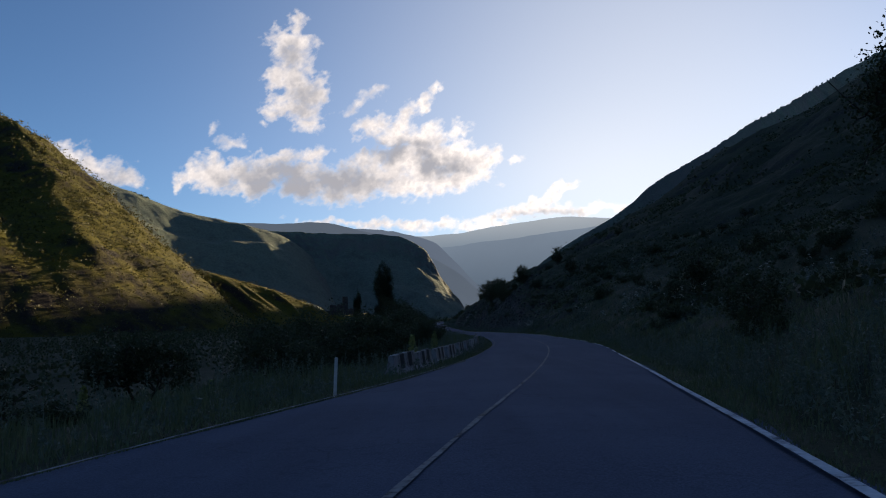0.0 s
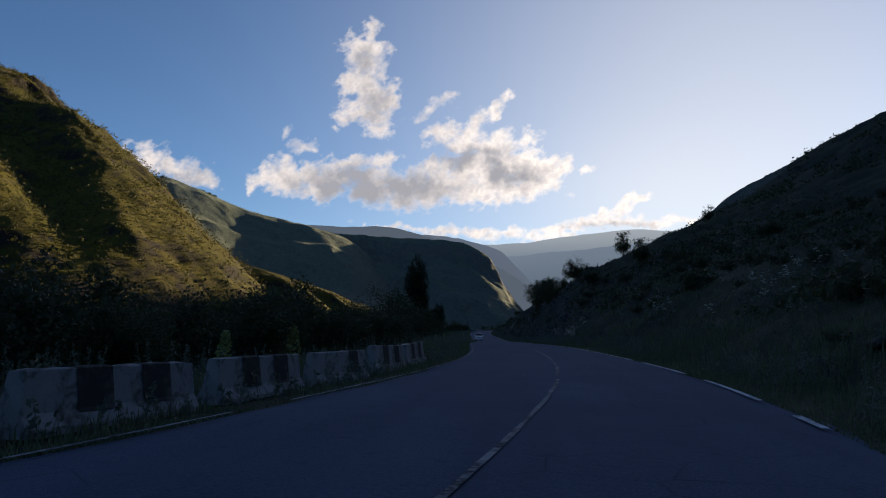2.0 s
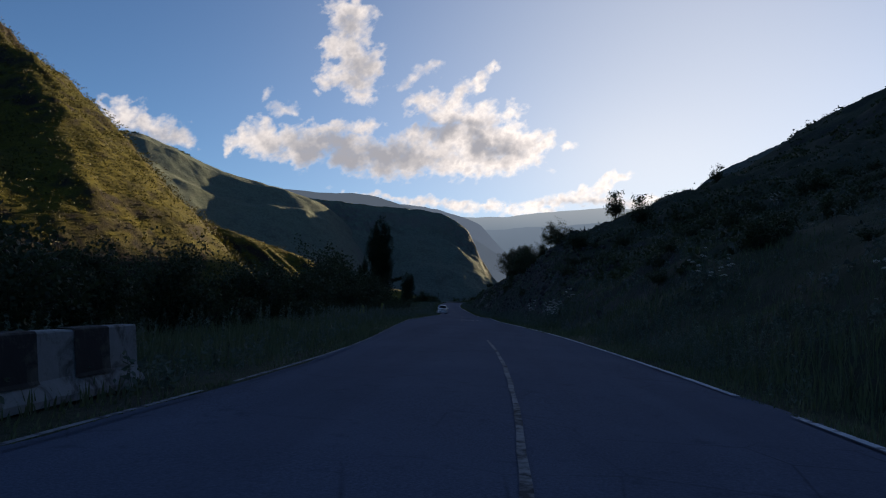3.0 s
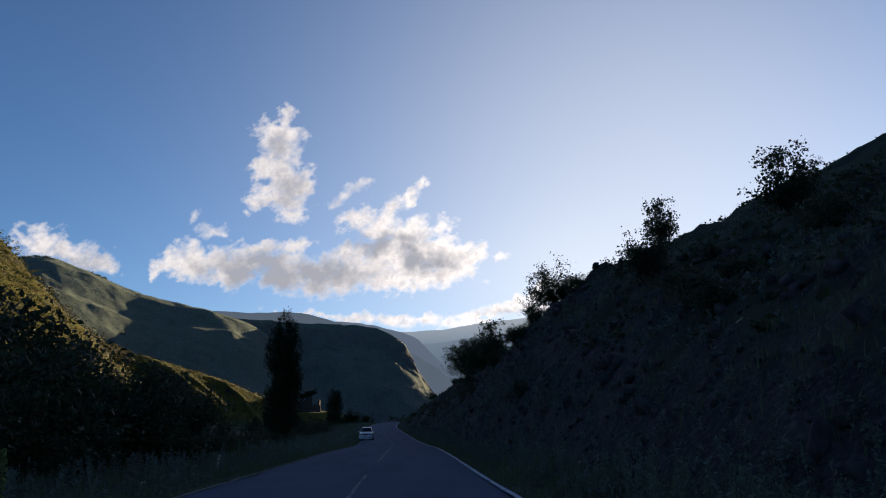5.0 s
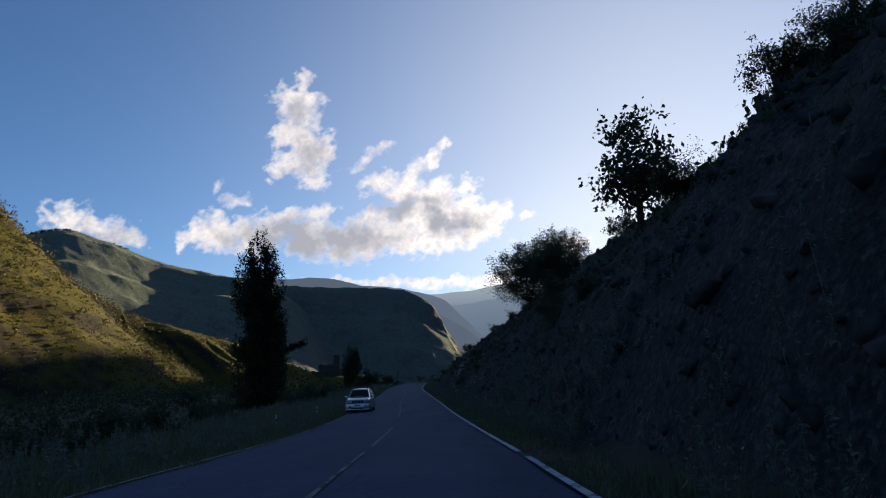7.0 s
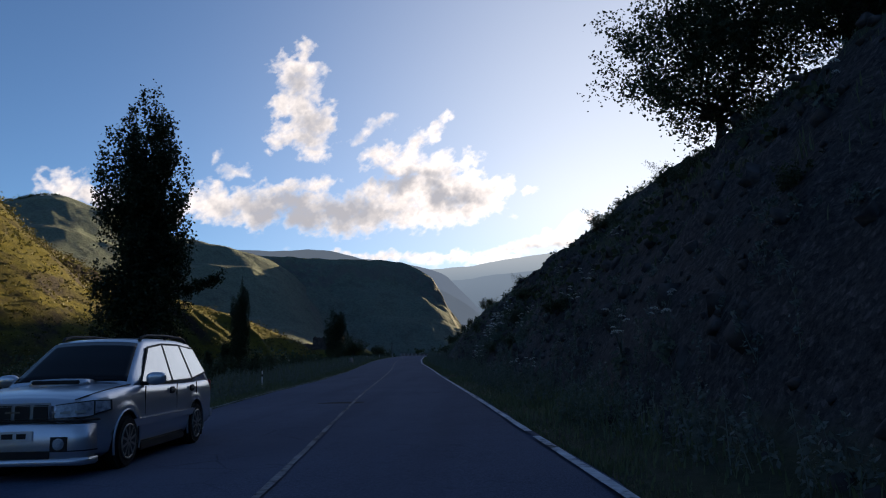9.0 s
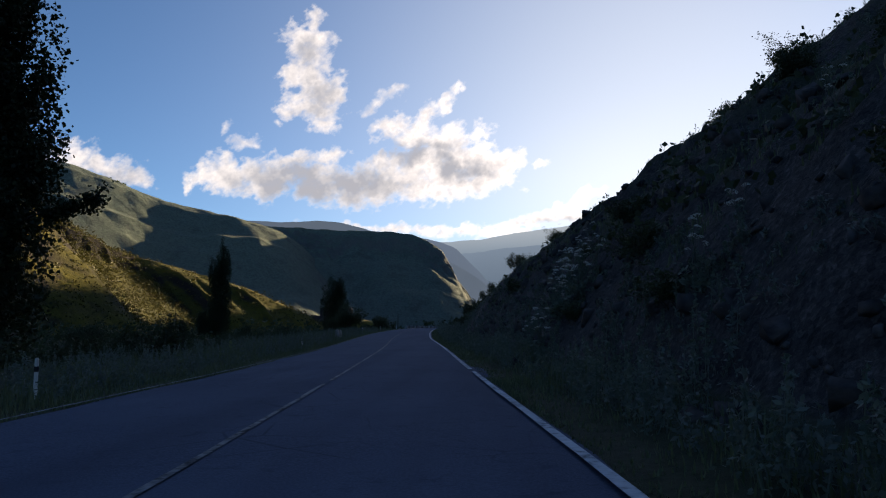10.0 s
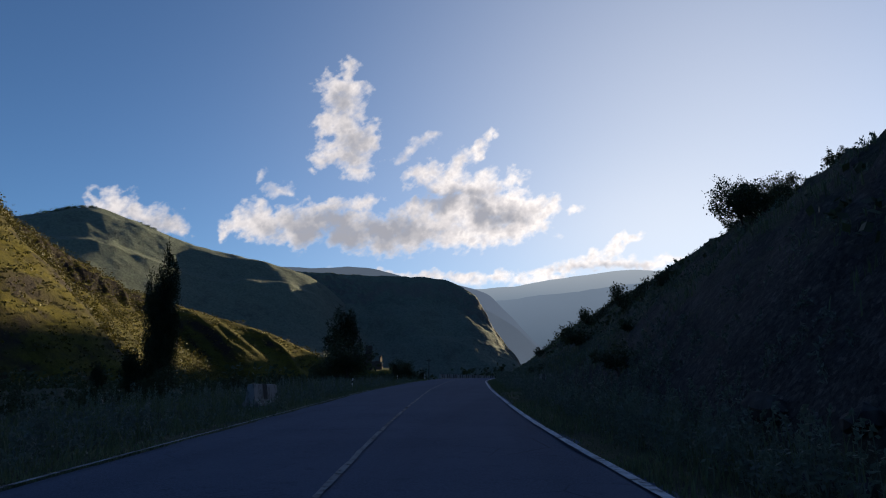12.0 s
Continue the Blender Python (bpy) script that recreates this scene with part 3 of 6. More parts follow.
hill_object("hill_9", "unseen grassy mountain added to close the valley behind and cut the low sky", build_hill("hill_9", BACK_CREST, (0.1, 1.0), 0.6, [(0, 1), (0.3, 0.7), (1, 0)], 120, 50, 0.06, 180, 199, RIDGE), RIDGE)


def backdrop(name, points, floor, mat, seed, label, depth=350):
    c = crest_line(points, 200)
    z = c[:, 2] + 6 * fbm(c[:, 0], c[:, 1], 130, 4, seed)
    v = np.linspace(0, 1, 14)[None]
    X = c[:, 0:1] * (1 - 0.02 * v)
    Y = c[:, 1:2] - depth * v
    Z = z[:, None] * (1 - v) ** 0.8 + floor * v
    Z = Z + 0.05 * z[:, None] * np.sin(v * 3.1) * fbm(X, Y, 180, 4, seed + 3)
    return tagged(new(name, grid_mesh(name, X, Y, Z, mat)), label, "mountain", kind="structure")


# Haze painted into their glow gives these ranges their blue and pale tones.
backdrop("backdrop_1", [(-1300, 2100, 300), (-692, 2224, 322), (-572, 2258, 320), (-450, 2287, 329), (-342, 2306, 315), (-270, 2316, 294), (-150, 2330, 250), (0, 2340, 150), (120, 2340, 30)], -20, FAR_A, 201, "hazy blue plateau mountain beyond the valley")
backdrop("backdrop_2", [(-1200, 2850, 380), (-587, 2973, 399), (-425, 3010, 405), (-330, 3060, 398), (-261, 3119, 384), (-167, 3125, 363), (-94, 3128, 336), (-21, 3130, 262), (71, 3129, 162), (157, 3126, 79), (235, 3121, 10)], -20, FAR_B, 211, "stepped mountain far down the valley, pale blue with painted haze")
backdrop("backdrop_3", [(-500, 3670, 290), (-380, 3690, 315), (-190, 3720, 358), (0, 3730, 394), (352, 3712, 426), (712, 3660, 458), (1112, 3554, 474), (1800, 3250, 480), (2500, 2800, 480)], -20, FAR_C, 221, "valley side beyond the mountain, blue with painted haze")
backdrop("backdrop_4", [(-900, 4020, 420), (-222, 4056, 480), (27, 4062, 500), (302, 4051, 540), (597, 4018, 560), (823, 3978, 545), (1011, 3934, 530), (1500, 3774, 540), (2600, 3200, 560)], -20, FAR_D, 231, "distant mountain range dissolved in painted evening haze", 250)


# ---- clouds ----
def cloud(name, blobs, label, seed, soft=1.0, grey=(), body=0.12, ragged=1.0, wisp=0.0):
    """A bank of vapour far away: puffs given by azimuth, elevation, half sizes and lean in degrees; grey: the deep
    cores, where shade is painted.
    """
    far_out = max(max(b[2], b[3]) for b in blobs) * 0.3 + 1.2
    ang = np.array([b[:2] for b in blobs], float)
    az = np.arange(ang[:, 0].min() - far_out - 2, ang[:, 0].max() + far_out + 2, 0.046)
    el = np.arange(ang[:, 1].min() - far_out - 1, ang[:, 1].max() + far_out + 1, 0.046)
    A, E = np.meshgrid(az, el, indexing="ij")
    # streaks of torn vapour lean up to the right
    U, V = 0.9 * A + 0.44 * E, 1.7 * (0.9 * E - 0.44 * A)
    wx = 0.5 * fbm(A, E, 1.7, 3, seed) + 0.1 * fbm(A, E, 0.42, 4, seed + 6, 0.6)
    wy = 0.42 * fbm(A + 40, E, 1.5, 3, seed + 1) + 0.1 * fbm(A, E + 9, 0.42, 4, seed + 7, 0.6)

    def distance(b):
        a, e, ra, re = b[:4]
        t = radians(b[4] if len(b) > 4 else 0.0)
        x, y = A + wx - a, E + wy - e
        x, y = x * math.cos(t) + y * math.sin(t), y * math.cos(t) - x * math.sin(t)
        return np.sqrt((x / (1.14 * ra + 0.2)) ** 2 + (y / (1.14 * re + 0.17)) ** 2)

    d = np.full_like(A, -2.0)
    thick = np.zeros_like(A)
    for b in blobs:
        k = distance(b)
        size = min(b[2], b[3])
        d = np.maximum(d, (1.12 - k) * (0.55 + 0.6 * min(size, 1.2)))
        thick = thick + 0.2 * np.exp(-((k / 0.85) ** 2))
    puff = 0.3 - np.abs(fbm(A, E, 1.0, 5, seed + 8, 0.55))
    edge = 0.26 * fbm(U, V, 0.9, 6, seed + 3, 0.62) + 0.3 * puff
    d = d + thick + body + ragged * edge * np.clip(1.25 - 0.55 * np.maximum(d, 0), 0.2, 1.2)
    den = np.clip(d * soft, 0, 3)
    alpha = 1 - np.exp(-(0.55 * den + 2.0 * den ** 2) * (1 - 0.75 * wisp))
    shade = np.zeros_like(A)
    for b in grey:
        k = distance(b[:5] if len(b) > 5 else b[:4])
        shade = np.maximum(shade, b[-1] * np.exp(-(k ** 2)))
    shade = shade * (0.82 + 0.5 * fbm(A, E, 1.3, 4, seed + 12, 0.55))
    billow = 0.2 * (np.abs(fbm(A, E, 0.75, 5, seed + 14, 0.58)) - 0.1) + 0.05 * fbm(U, V, 0.3, 3, seed + 16)
    # Painted shade: less towards the sun's side, more in the cores and billows.
    depth = np.clip(0.2 - 0.2 * smooth(-9, 2, A) + 1.5 * shade + 0.9 * billow * np.clip(den * 1.5, 0, 1), 0, 1) * np.clip(0.45 + den, 0, 1)
    far = 4650 - 60 * np.clip(den, 0, 1.5)
    ra, re = np.radians(A), np.radians(E)
    P = np.stack([far * np.sin(ra) * np.cos(re), far * np.cos(ra) * np.cos(re), far * np.sin(re)], -1).reshape(-1, 3)
    n, m = A.shape
    i = (np.arange(n - 1)[:, None] * m + np.arange(m - 1)[None]).ravel()
    quad = np.stack([i, i + m, i + m + 1, i + 1], 1)
    quad = quad[alpha.ravel()[quad].max(1) > 0.006]
    used, inv = np.unique(quad, return_inverse=True)
    me = mesh_np(name, P[used], inv.reshape(-1, 4), CLOUD)
    for key, val in (("vapour", alpha), ("shade_depth", depth)):
        me.attributes.new(key, "FLOAT", "POINT").data.foreach_set("value", val.ravel()[used].astype(np.float32))
    ob = new(name, me)
    ob.visible_shadow = False
    return tagged(ob, label, "cloud", "evening clouds", "structure")


cloud("cloud", [(-12.7, 22.8, 0.55, 0.5, 50), (-13.5, 21.6, 1.0, 0.8, 20), (-12.2, 21.4, 0.9, 0.8), (-12.9, 20.3, 1.3, 0.75), (-14.2, 19.0, 0.9, 0.55, 15), (-13.0, 19.0, 1.1, 0.85), (-12.2, 18.2, 1.5, 0.85), (-10.9, 17.9, 0.9, 0.8), (-13.4, 17.2, 1.3, 0.5), (-14.7, 16.6, 0.6, 0.28, 10), (-11.9, 16.7, 1.2, 0.8), (-11.8, 15.6, 0.7, 0.6)],
      "tall ragged white evening cloud", 301, 1.0, [(-12.0, 18.0, 1.0, 0.9, 0.38), (-13.0, 20.4, 0.6, 0.9, 0.3), (-12.6, 16.9, 0.9, 0.4, 0.32)], 0.05, 1.0)
cloud("cloud", [(-18.7, 15.0, 0.35, 0.25, 40), (-17.7, 14.3, 0.6, 0.22, 10), (-15.3, 15.5, 0.3, 0.16)], "small torn wisps of white cloud", 311, 0.8, (), 0.1, 1.1, 0.45)
cloud("cloud", [(-6.5, 17.8, 0.95, 0.3, 32), (-5.8, 18.5, 0.4, 0.2, 45), (-7.6, 17.0, 0.5, 0.2, 25)], "thin white wisp of cloud", 321, 0.8, (), 0.1, 1.1, 0.45)
cloud("cloud", [(-18.9, 11.6, 1.3, 1.0), (-20.4, 11.4, 0.6, 0.5), (-21.7, 10.9, 0.3, 0.3), (-16.8, 12.2, 1.3, 0.6), (-14.3, 12.9, 1.5, 0.4, 4), (-11.8, 13.3, 0.9, 0.35, 10), (-16.0, 11.0, 2.0, 0.6), (-12.4, 10.9, 2.2, 0.6), (-15.6, 11.8, 2.2, 0.8), (-12.6, 11.8, 2.0, 0.7),
                (-9.6, 11.3, 2.2, 0.8), (-6.0, 11.8, 2.2, 0.8), (-2.6, 11.9, 2.2, 0.9), (0.2, 12.1, 1.3, 0.7), (-0.4, 13.3, 1.1, 0.9), (-9.7, 10.3, 2.1, 0.5), (-7.0, 11.0, 2.4, 0.8), (-4.2, 10.7, 2.0, 0.7), (-1.5, 10.9, 1.5, 0.6), (0.3, 11.2, 1.4, 0.7, 10), (1.8, 11.6, 1.2, 0.8, 12), (1.0, 12.6, 1.4, 0.9), (2.7, 12.5, 0.7, 0.6), (-7.1, 15.4, 1.0, 0.6, 20),
                (-5.2, 14.9, 1.5, 1.0), (-2.9, 14.5, 1.5, 1.0), (-7.9, 12.6, 1.2, 0.6), (-4.7, 12.7, 2.4, 0.9), (-1.6, 13.1, 1.7, 1.0), (1.5, 12.9, 1.0, 0.5, 15), (2.6, 12.0, 0.6, 0.3, 10), (4.8, 12.4, 0.35, 0.18, 10),
                (-2.5, 16.9, 1.2, 0.2, 36), (-1.2, 17.9, 0.5, 0.14, 40), (-4.0, 16.1, 1.0, 0.4, 25), (0.5, 14.9, 0.6, 0.25, 55)],
      "broad grey-bottomed cloud bank with bright white rims", 331, 1.0,
      [(-14.6, 11.5, 2.4, 0.8, 0.75), (-11.0, 11.0, 2.6, 0.8, 0.72), (-7.6, 11.2, 2.0, 0.6, 0.42), (-5.6, 13.5, 1.7, 0.5, 0.75), (-1.4, 12.4, 1.5, 0.65, -12, 0.9), (0.9, 11.9, 1.0, 0.4, 8, 0.4), (-3.2, 13.9, 1.3, 0.4, 0.5), (-17.9, 11.5, 0.6, 0.5, 0.4)])
cloud("cloud", [(-28.9, 12.2, 1.3, 0.6), (-26.8, 11.7, 1.5, 0.6), (-25.2, 11.1, 0.8, 0.4), (-30.2, 12.4, 0.5, 0.3)], "cream white cloud behind the green ridge", 351, 1.0, [(-26.2, 11.2, 1.6, 0.5, 0.4)])
cloud("cloud", [(5.8, 8.8, 1.4, 0.35, 12), (7.7, 9.7, 1.1, 0.22, 28), (9.1, 10.3, 0.5, 0.12, 35), (4.2, 8.2, 1.4, 0.25, 8), (6.8, 8.4, 1.8, 0.25), (2.1, 7.8, 2.0, 0.15), (9.8, 8.2, 2.2, 0.12), (13.5, 8.1, 2.2, 0.12)], "bright low cloud with the hidden sun's light painted in", 361, 1.1, [(6.6, 8.1, 2.2, 0.2, 0.35)])
cloud("cloud", [(-3.7, 7.7, 1.3, 0.2), (-6.0, 7.8, 1.7, 0.16), (-8.7, 7.9, 1.4, 0.16), (-1.0, 7.4, 2.0, 0.25), (2.0, 7.3, 1.9, 0.25), (-11.4, 8.0, 1.4, 0.12)], "thin line of bright cloud above the far range", 371, 1.0)


def veil():
    """Added glowing sheet that paints thin high haze, brighter towards the hidden sun."""
    A, E = np.meshgrid(np.arange(-44, 81, 0.6), np.arange(0.5, 62, 0.6), indexing="ij")
    alpha = 0.53 * np.exp(-(((A - 16) / 24) ** 2) - ((E - 8) / 26) ** 2) + 0.1 * np.exp(-(((A - 9) / 9) ** 2) - ((E - 10.5) / 5) ** 2)
    ra, re = np.radians(A), np.radians(E)
    me = grid_mesh("haze_glow_sheet", 4750 * np.sin(ra) * np.cos(re), 4750 * np.cos(ra) * np.cos(re), 4750 * np.sin(re), HAZE)
    for key, val in (("vapour", alpha), ("shade_depth", np.full_like(A, 0.06))):
        me.attributes.new(key, "FLOAT", "POINT").data.foreach_set("value", val.ravel().astype(np.float32))
    ob = new("haze_glow_sheet", me)
    ob.visible_shadow = False
    return tagged(ob, "glowing sheet painted as bright haze round the hidden sun", "haze", kind="structure")


veil()


# ---- plants: masters, built once, then copied ----
RNG = np.random.default_rng(7)


def thing(name, label, category, group="", at=None):
    ob = new(name)
    if at is not None:
        ob.matrix_basis = at
    return tagged(ob, label, category, group)


def ground_z(x, y):
    return float(land(np.array([x]), np.array([y]))[0])


def limb(start, end, r0, r1, rng, bend=0.12, n=6):
    t = np.linspace(0, 1, n)[:, None]
    p = np.array(start) * (1 - t) + np.array(end) * t
    p[1:-1] += rng.normal(size=(n - 2, 3)) * bend * np.linalg.norm(np.subtract(end, start)) * 0.4
    return tube(p, np.linspace(r0, r1, n), 5), p


def make_poplar(seed, height=21.0, clumps=900, per=34):
    rng = np.random.default_rng(seed)
    zs, rs = [0.03, 0.1, 0.2, 0.5, 0.75, 0.9, 0.97, 1.0], [1.2, 2.6, 3.1, 3.2, 3.0, 2.3, 1.5, 0.5]
    wood, cores = [], []
    tr, p = limb((0, 0, -0.6), (0.2, 0.1, height * 0.93), 0.42, 0.05, rng, 0.02, 12)
    wood.append(tr)
    for k in range(34):
        h0 = rng.uniform(0.06, 0.6)
        a = rng.uniform(0, 2 * np.pi)
        h1 = min(0.985, h0 + rng.uniform(0.22, 0.45))
        reach = np.interp(h1, zs, rs) * rng.uniform(0.4, 1.0)
        tr, p = limb((0, 0, h0 * height), (reach * np.cos(a), reach * np.sin(a), h1 * height), 0.11, 0.02, rng, 0.1, 8)
        wood.append(tr)
        cores += [q for q in p[2:]]
    cores = np.array(cores)
    pick = cores[rng.integers(0, len(cores), clumps)] + rng.normal(size=(clumps, 3)) * (0.38, 0.38, 0.8)
    low = int(clumps * 0.22)
    a, h = rng.uniform(0, 2 * np.pi, low), rng.uniform(0.04, 0.4, low)
    rad = np.interp(h, zs, rs) * np.sqrt(rng.uniform(0.15, 1.0, low))
    pick = np.concatenate([pick, np.stack([rad * np.cos(a), rad * np.sin(a), h * height], 1)])
    lim = np.interp(pick[:, 2] / height, zs, rs)
    out = np.hypot(pick[:, 0], pick[:, 1])
    pick[:, :2] *= np.minimum(1, lim / (out + 1e-6))[:, None]
    c = np.repeat(pick, per, 0) + rng.normal(size=(len(pick) * per, 3)) * (0.2, 0.2, 0.36)
    return mesh_np("poplar_trunk", *joined(wood), BARK), mesh_np("poplar_crown", *leaves(c, 0.17, rng, 1.2), POPLAR_LEAF, flat=True)


def make_tree(seed, height, width, clumps, per, leaf=0.13, stems=1, twigs=2, loose=1.0):
    """A round-crowned tree or bush with several stems and a loose, uneven crown."""
    rng = np.random.default_rng(seed)
    wood, cores = [], []
    for s in range(stems):
        a0 = rng.uniform(0, 2 * np.pi)
        lean = width * (0.06 if stems == 1 else 0.22)
        fork = np.array((lean * np.cos(a0), lean * np.sin(a0), height * rng.uniform(0.22, 0.36)))
        tr, _ = limb((0.05 * s, 0, -0.4), fork, 0.035 * height / stems ** 0.5, 0.022 * height / stems ** 0.5, rng, 0.08)
        wood.append(tr)
        for k in range(int(10 / stems) + 2):
            a = rng.uniform(0, 2 * np.pi)
            e = rng.uniform(0.1, 1.25)
            far = rng.uniform(0.65, 1.0)
            tip = fork + far * np.array((np.cos(a) * np.cos(e) * width * 0.5, np.sin(a) * np.cos(e) * width * 0.5, np.sin(e) * (height - fork[2])))
            tr, p = limb(fork, tip, 0.012 * height, 0.004 * height, rng, 0.2, 7)
            wood.append(tr)
            cores += [q for q in p[2:]] + [p[-1]] * 2
            for j in range(twigs):
                q = p[rng.integers(2, 6)]
                t2 = q + rng.normal(size=3) * (0.16 * width, 0.16 * width, 0.12 * height) + (0, 0, 0.05 * height)
                tr, p2 = limb(q, t2, 0.006 * height, 0.002 * height, rng, 0.15, 5)
                wood.append(tr)
                cores += [v for v in p2[1:]]
    cores = np.array(cores)
    pick = cores[rng.integers(0, len(cores), clumps)] + rng.normal(size=(clumps, 3)) * 0.034 * loose * (width + height)
    pick[:, 2] = np.maximum(pick[:, 2], 0.06 * height)
    c = np.repeat(pick, per, 0) + rng.normal(size=(clumps * per, 3)) * 0.023 * loose * (width + height)
    return mesh_np("trunk", *joined(wood), BARK), mesh_np("crown", *leaves(c, leaf, rng, 1.5), LEAF, flat=True)


def make_broad_tree(seed, height, width, clumps, per, leaf):
    """A wide crown of leafy sprays with gaps between them, on a short trunk that forks low."""
    rng = np.random.default_rng(seed)
    fork = np.array((0.0, 0.0, 0.2 * height))
    wood = [limb((0, 0, -0.6), fork, 0.2, 0.15, rng, 0.05)[0]]
    d = rng.normal(size=(clumps, 3))
    d /= np.linalg.norm(d, axis=1, keepdims=True)
    r = rng.random(clumps) ** 0.4
    mid = np.array((0, 0, 0.56 * height))
    uneven = 0.86 + 0.3 * np.array([float(fbm(v[0] * 2 + 5, v[1] * 2 + v[2] * 3, 1.0, 3, seed)) for v in d])
    at = mid + d * (r * uneven)[:, None] * (0.5 * width, 0.5 * width, 0.44 * height)
    for k in range(16):
        tip = at[k] * 0.94
        tr, p = limb(fork, tip, 0.075, 0.014, rng, 0.12, 9)
        wood.append(tr)
        for j in range(5):
            q = p[rng.integers(3, 8)]
            near = at[np.argsort(np.linalg.norm(at - q, axis=1))[rng.integers(2, 14)]]
            wood.append(limb(q, near, 0.022, 0.006, rng, 0.12, 6)[0])
    c = np.repeat(at, per, 0) + rng.normal(size=(clumps * per, 3)) * 0.22
    return mesh_np("trunk", *joined(wood), BARK), mesh_np("crown", *leaves(c, leaf, rng, 1.4), LEAF, flat=True)


def plant(name, meshes, label, category, group, x, y, scale=1.0, turn=0.0, stretch=1.0, sink=0.1):
    ob = thing(name, label, category, group, pose(x, y, ground_z(x, y) - sink, 0, 0, turn))
    ob.scale = (scale, scale, scale * stretch)
    for nm, me in zip(("trunk", "crown"), meshes):
        part(nm, me, None, ob)
    return ob


# the row of poplars beside the road
POPLAR, POPLAR_B, POPLAR_C = make_poplar(11, 21.0, 1500, 36), make_poplar(12, 17.0, 1250, 34), make_poplar(13, 15.0, 760, 32)
big = plant("poplar_tree", POPLAR, "tall dark columnar poplar standing beside the road", "poplar", "roadside poplars", -25.0, 248, 1.15, 20)


def side_bough(rng, foot, tip):
    """One long low bough that reaches out of the crown, with leafy twigs towards its tip."""
    tr, p = limb(foot, tip, 0.1, 0.02, rng, 0.05, 9)
    wood, cores = [tr], []
    for k in range(16):
        q = p[rng.integers(4, 9)]
        tr, p2 = limb(q, q + rng.normal(size=3) * (0.5, 0.4, 0.28) + (0.15, 0, 0.16), 0.022, 0.008, rng, 0.12, 5)
        wood.append(tr)
        cores += [v for v in p2[1:]]
    cores = np.array(cores)
    c = cores[rng.integers(0, len(cores), 1500)] + rng.normal(size=(1500, 3)) * 0.14
    return mesh_np("bough", *joined(wood), BARK), mesh_np("bough_leaves", *leaves(c, 0.13, rng, 1.3), POPLAR_LEAF, flat=True)


rise = (4.8 - ground_z(-25.0, 248)) / 1.15
bough, bough_leaves = side_bough(np.random.default_rng(17), (0.0, 0.0, rise), (5.5 * math.cos(radians(-20)), 5.5 * math.sin(radians(-20)), rise + 1.5))
part("bough_leaves", bough_leaves, None, part("bough", bough, None, big))
plant("poplar_tree", POPLAR_B, "dark poplar with a ragged crown above bushes", "poplar", "roadside poplars", -47.8, 344, 0.64, 130, 1.62)
plant("poplar_tree", POPLAR_C, "small poplar leaning beside a taller one", "poplar", "roadside poplars", -49.6, 341, 0.4, 50)
plant("poplar_tree", POPLAR_C, "small round-topped poplar in the meadow", "poplar", "roadside poplars", -53.0, 340, 0.3, 10)
plant("poplar_tree", POPLAR_C, "narrow dark poplar far along the road", "poplar", "roadside poplars", -35.2, 386, 0.99, 210)

TREES = [make_tree(21, 5.5, 5.5, 300, 24, 0.12), make_tree(22, 4.5, 4.6, 230, 24, 0.115, 2), make_tree(23, 5.0, 3.4, 150, 20, 0.12)]
BUSHES = [make_tree(31, 2.6, 3.2, 170, 18, 0.11, 3), make_tree(32, 2.0, 2.8, 140, 18, 0.1, 4), make_tree(33, 1.5, 2.2, 110, 16, 0.09, 4)]

# trees on the right-hand slope: place along the road, way out from its edge, kind, size
for y, out, k, size in ((160.5, 9.2, 0, 0.78), (161.6, 10.3, 1, 0.5), (156.2, 15.9, 2, 0.95), (155.0, 17.2, 1, 0.3), (137.1, 14.7, 2, 0.88), (175.9, 6.4, 2, 1.1), (165.5, 7.0, 1, 0.38), (164.8, 7.8, 0, 0.32), (157.7, 5.8, 1, 0.4), (158.2, 6.9, 0, 0.42), (150, 8.2, 1, 0.3), (163, 6.6, 1, 0.34), (167, 8.5, 1, 0.4), (171, 6.2, 0, 0.36),
                        (178, 4.7, 0, 0.3), (181.5, 4.2, 1, 0.4), (185, 4.6, 0, 0.36), (137.2, 8.6, 1, 0.6), (128, 11.5, 1, 0.45), (161.9, 30.6, 2, 0.62), (286.8, 9.2, 1, 0.5), (240, 12.0, 1, 0.38), (288, 31.0, 0, 0.9),
                        (222, 10.2, 1, 0.45), (226, 10.6, 0, 0.4), (231, 9.6, 1, 0.36), (236, 9.8, 0, 0.34),
                        (303.8, 15.6, 0, 0.6), (305.5, 17.4, 1, 0.55), (301.5, 17.0, 0, 0.46), (66.4, 10.4, 2, 0.95), (70, 9.6, 1, 0.5), (52, 42.0, 2, 0.9), (66, 46.0, 0, 0.7)):
    x = float(edge_r(y)) + out
    plant("hillside_tree", TREES[k], "small dark leafy tree rooted in the steep hillside", "tree", "trees on the hillside", x, y, size, (y * 37) % 360, 1.0, 0.55)

BROAD = make_broad_tree(24, 7.4, 7.8, 680, 44, 0.09)
plant("hillside_tree", BROAD, "broad dark tree overhanging the rock cutting", "tree", "trees on the hillside", float(edge_r(215.2)) + 8.4, 215.2, 1.0, 200, 1.0, 0.3)
for y, out, turn, size in ((212.0, 10.8, 80, 0.8), (208.6, 9.2, 150, 0.62)):
    plant("hillside_tree", BROAD, "dark leafy tree crowding the top of the cutting", "tree", "trees on the hillside", float(edge_r(y)) + out, y, size, turn, 1.0, 0.5)

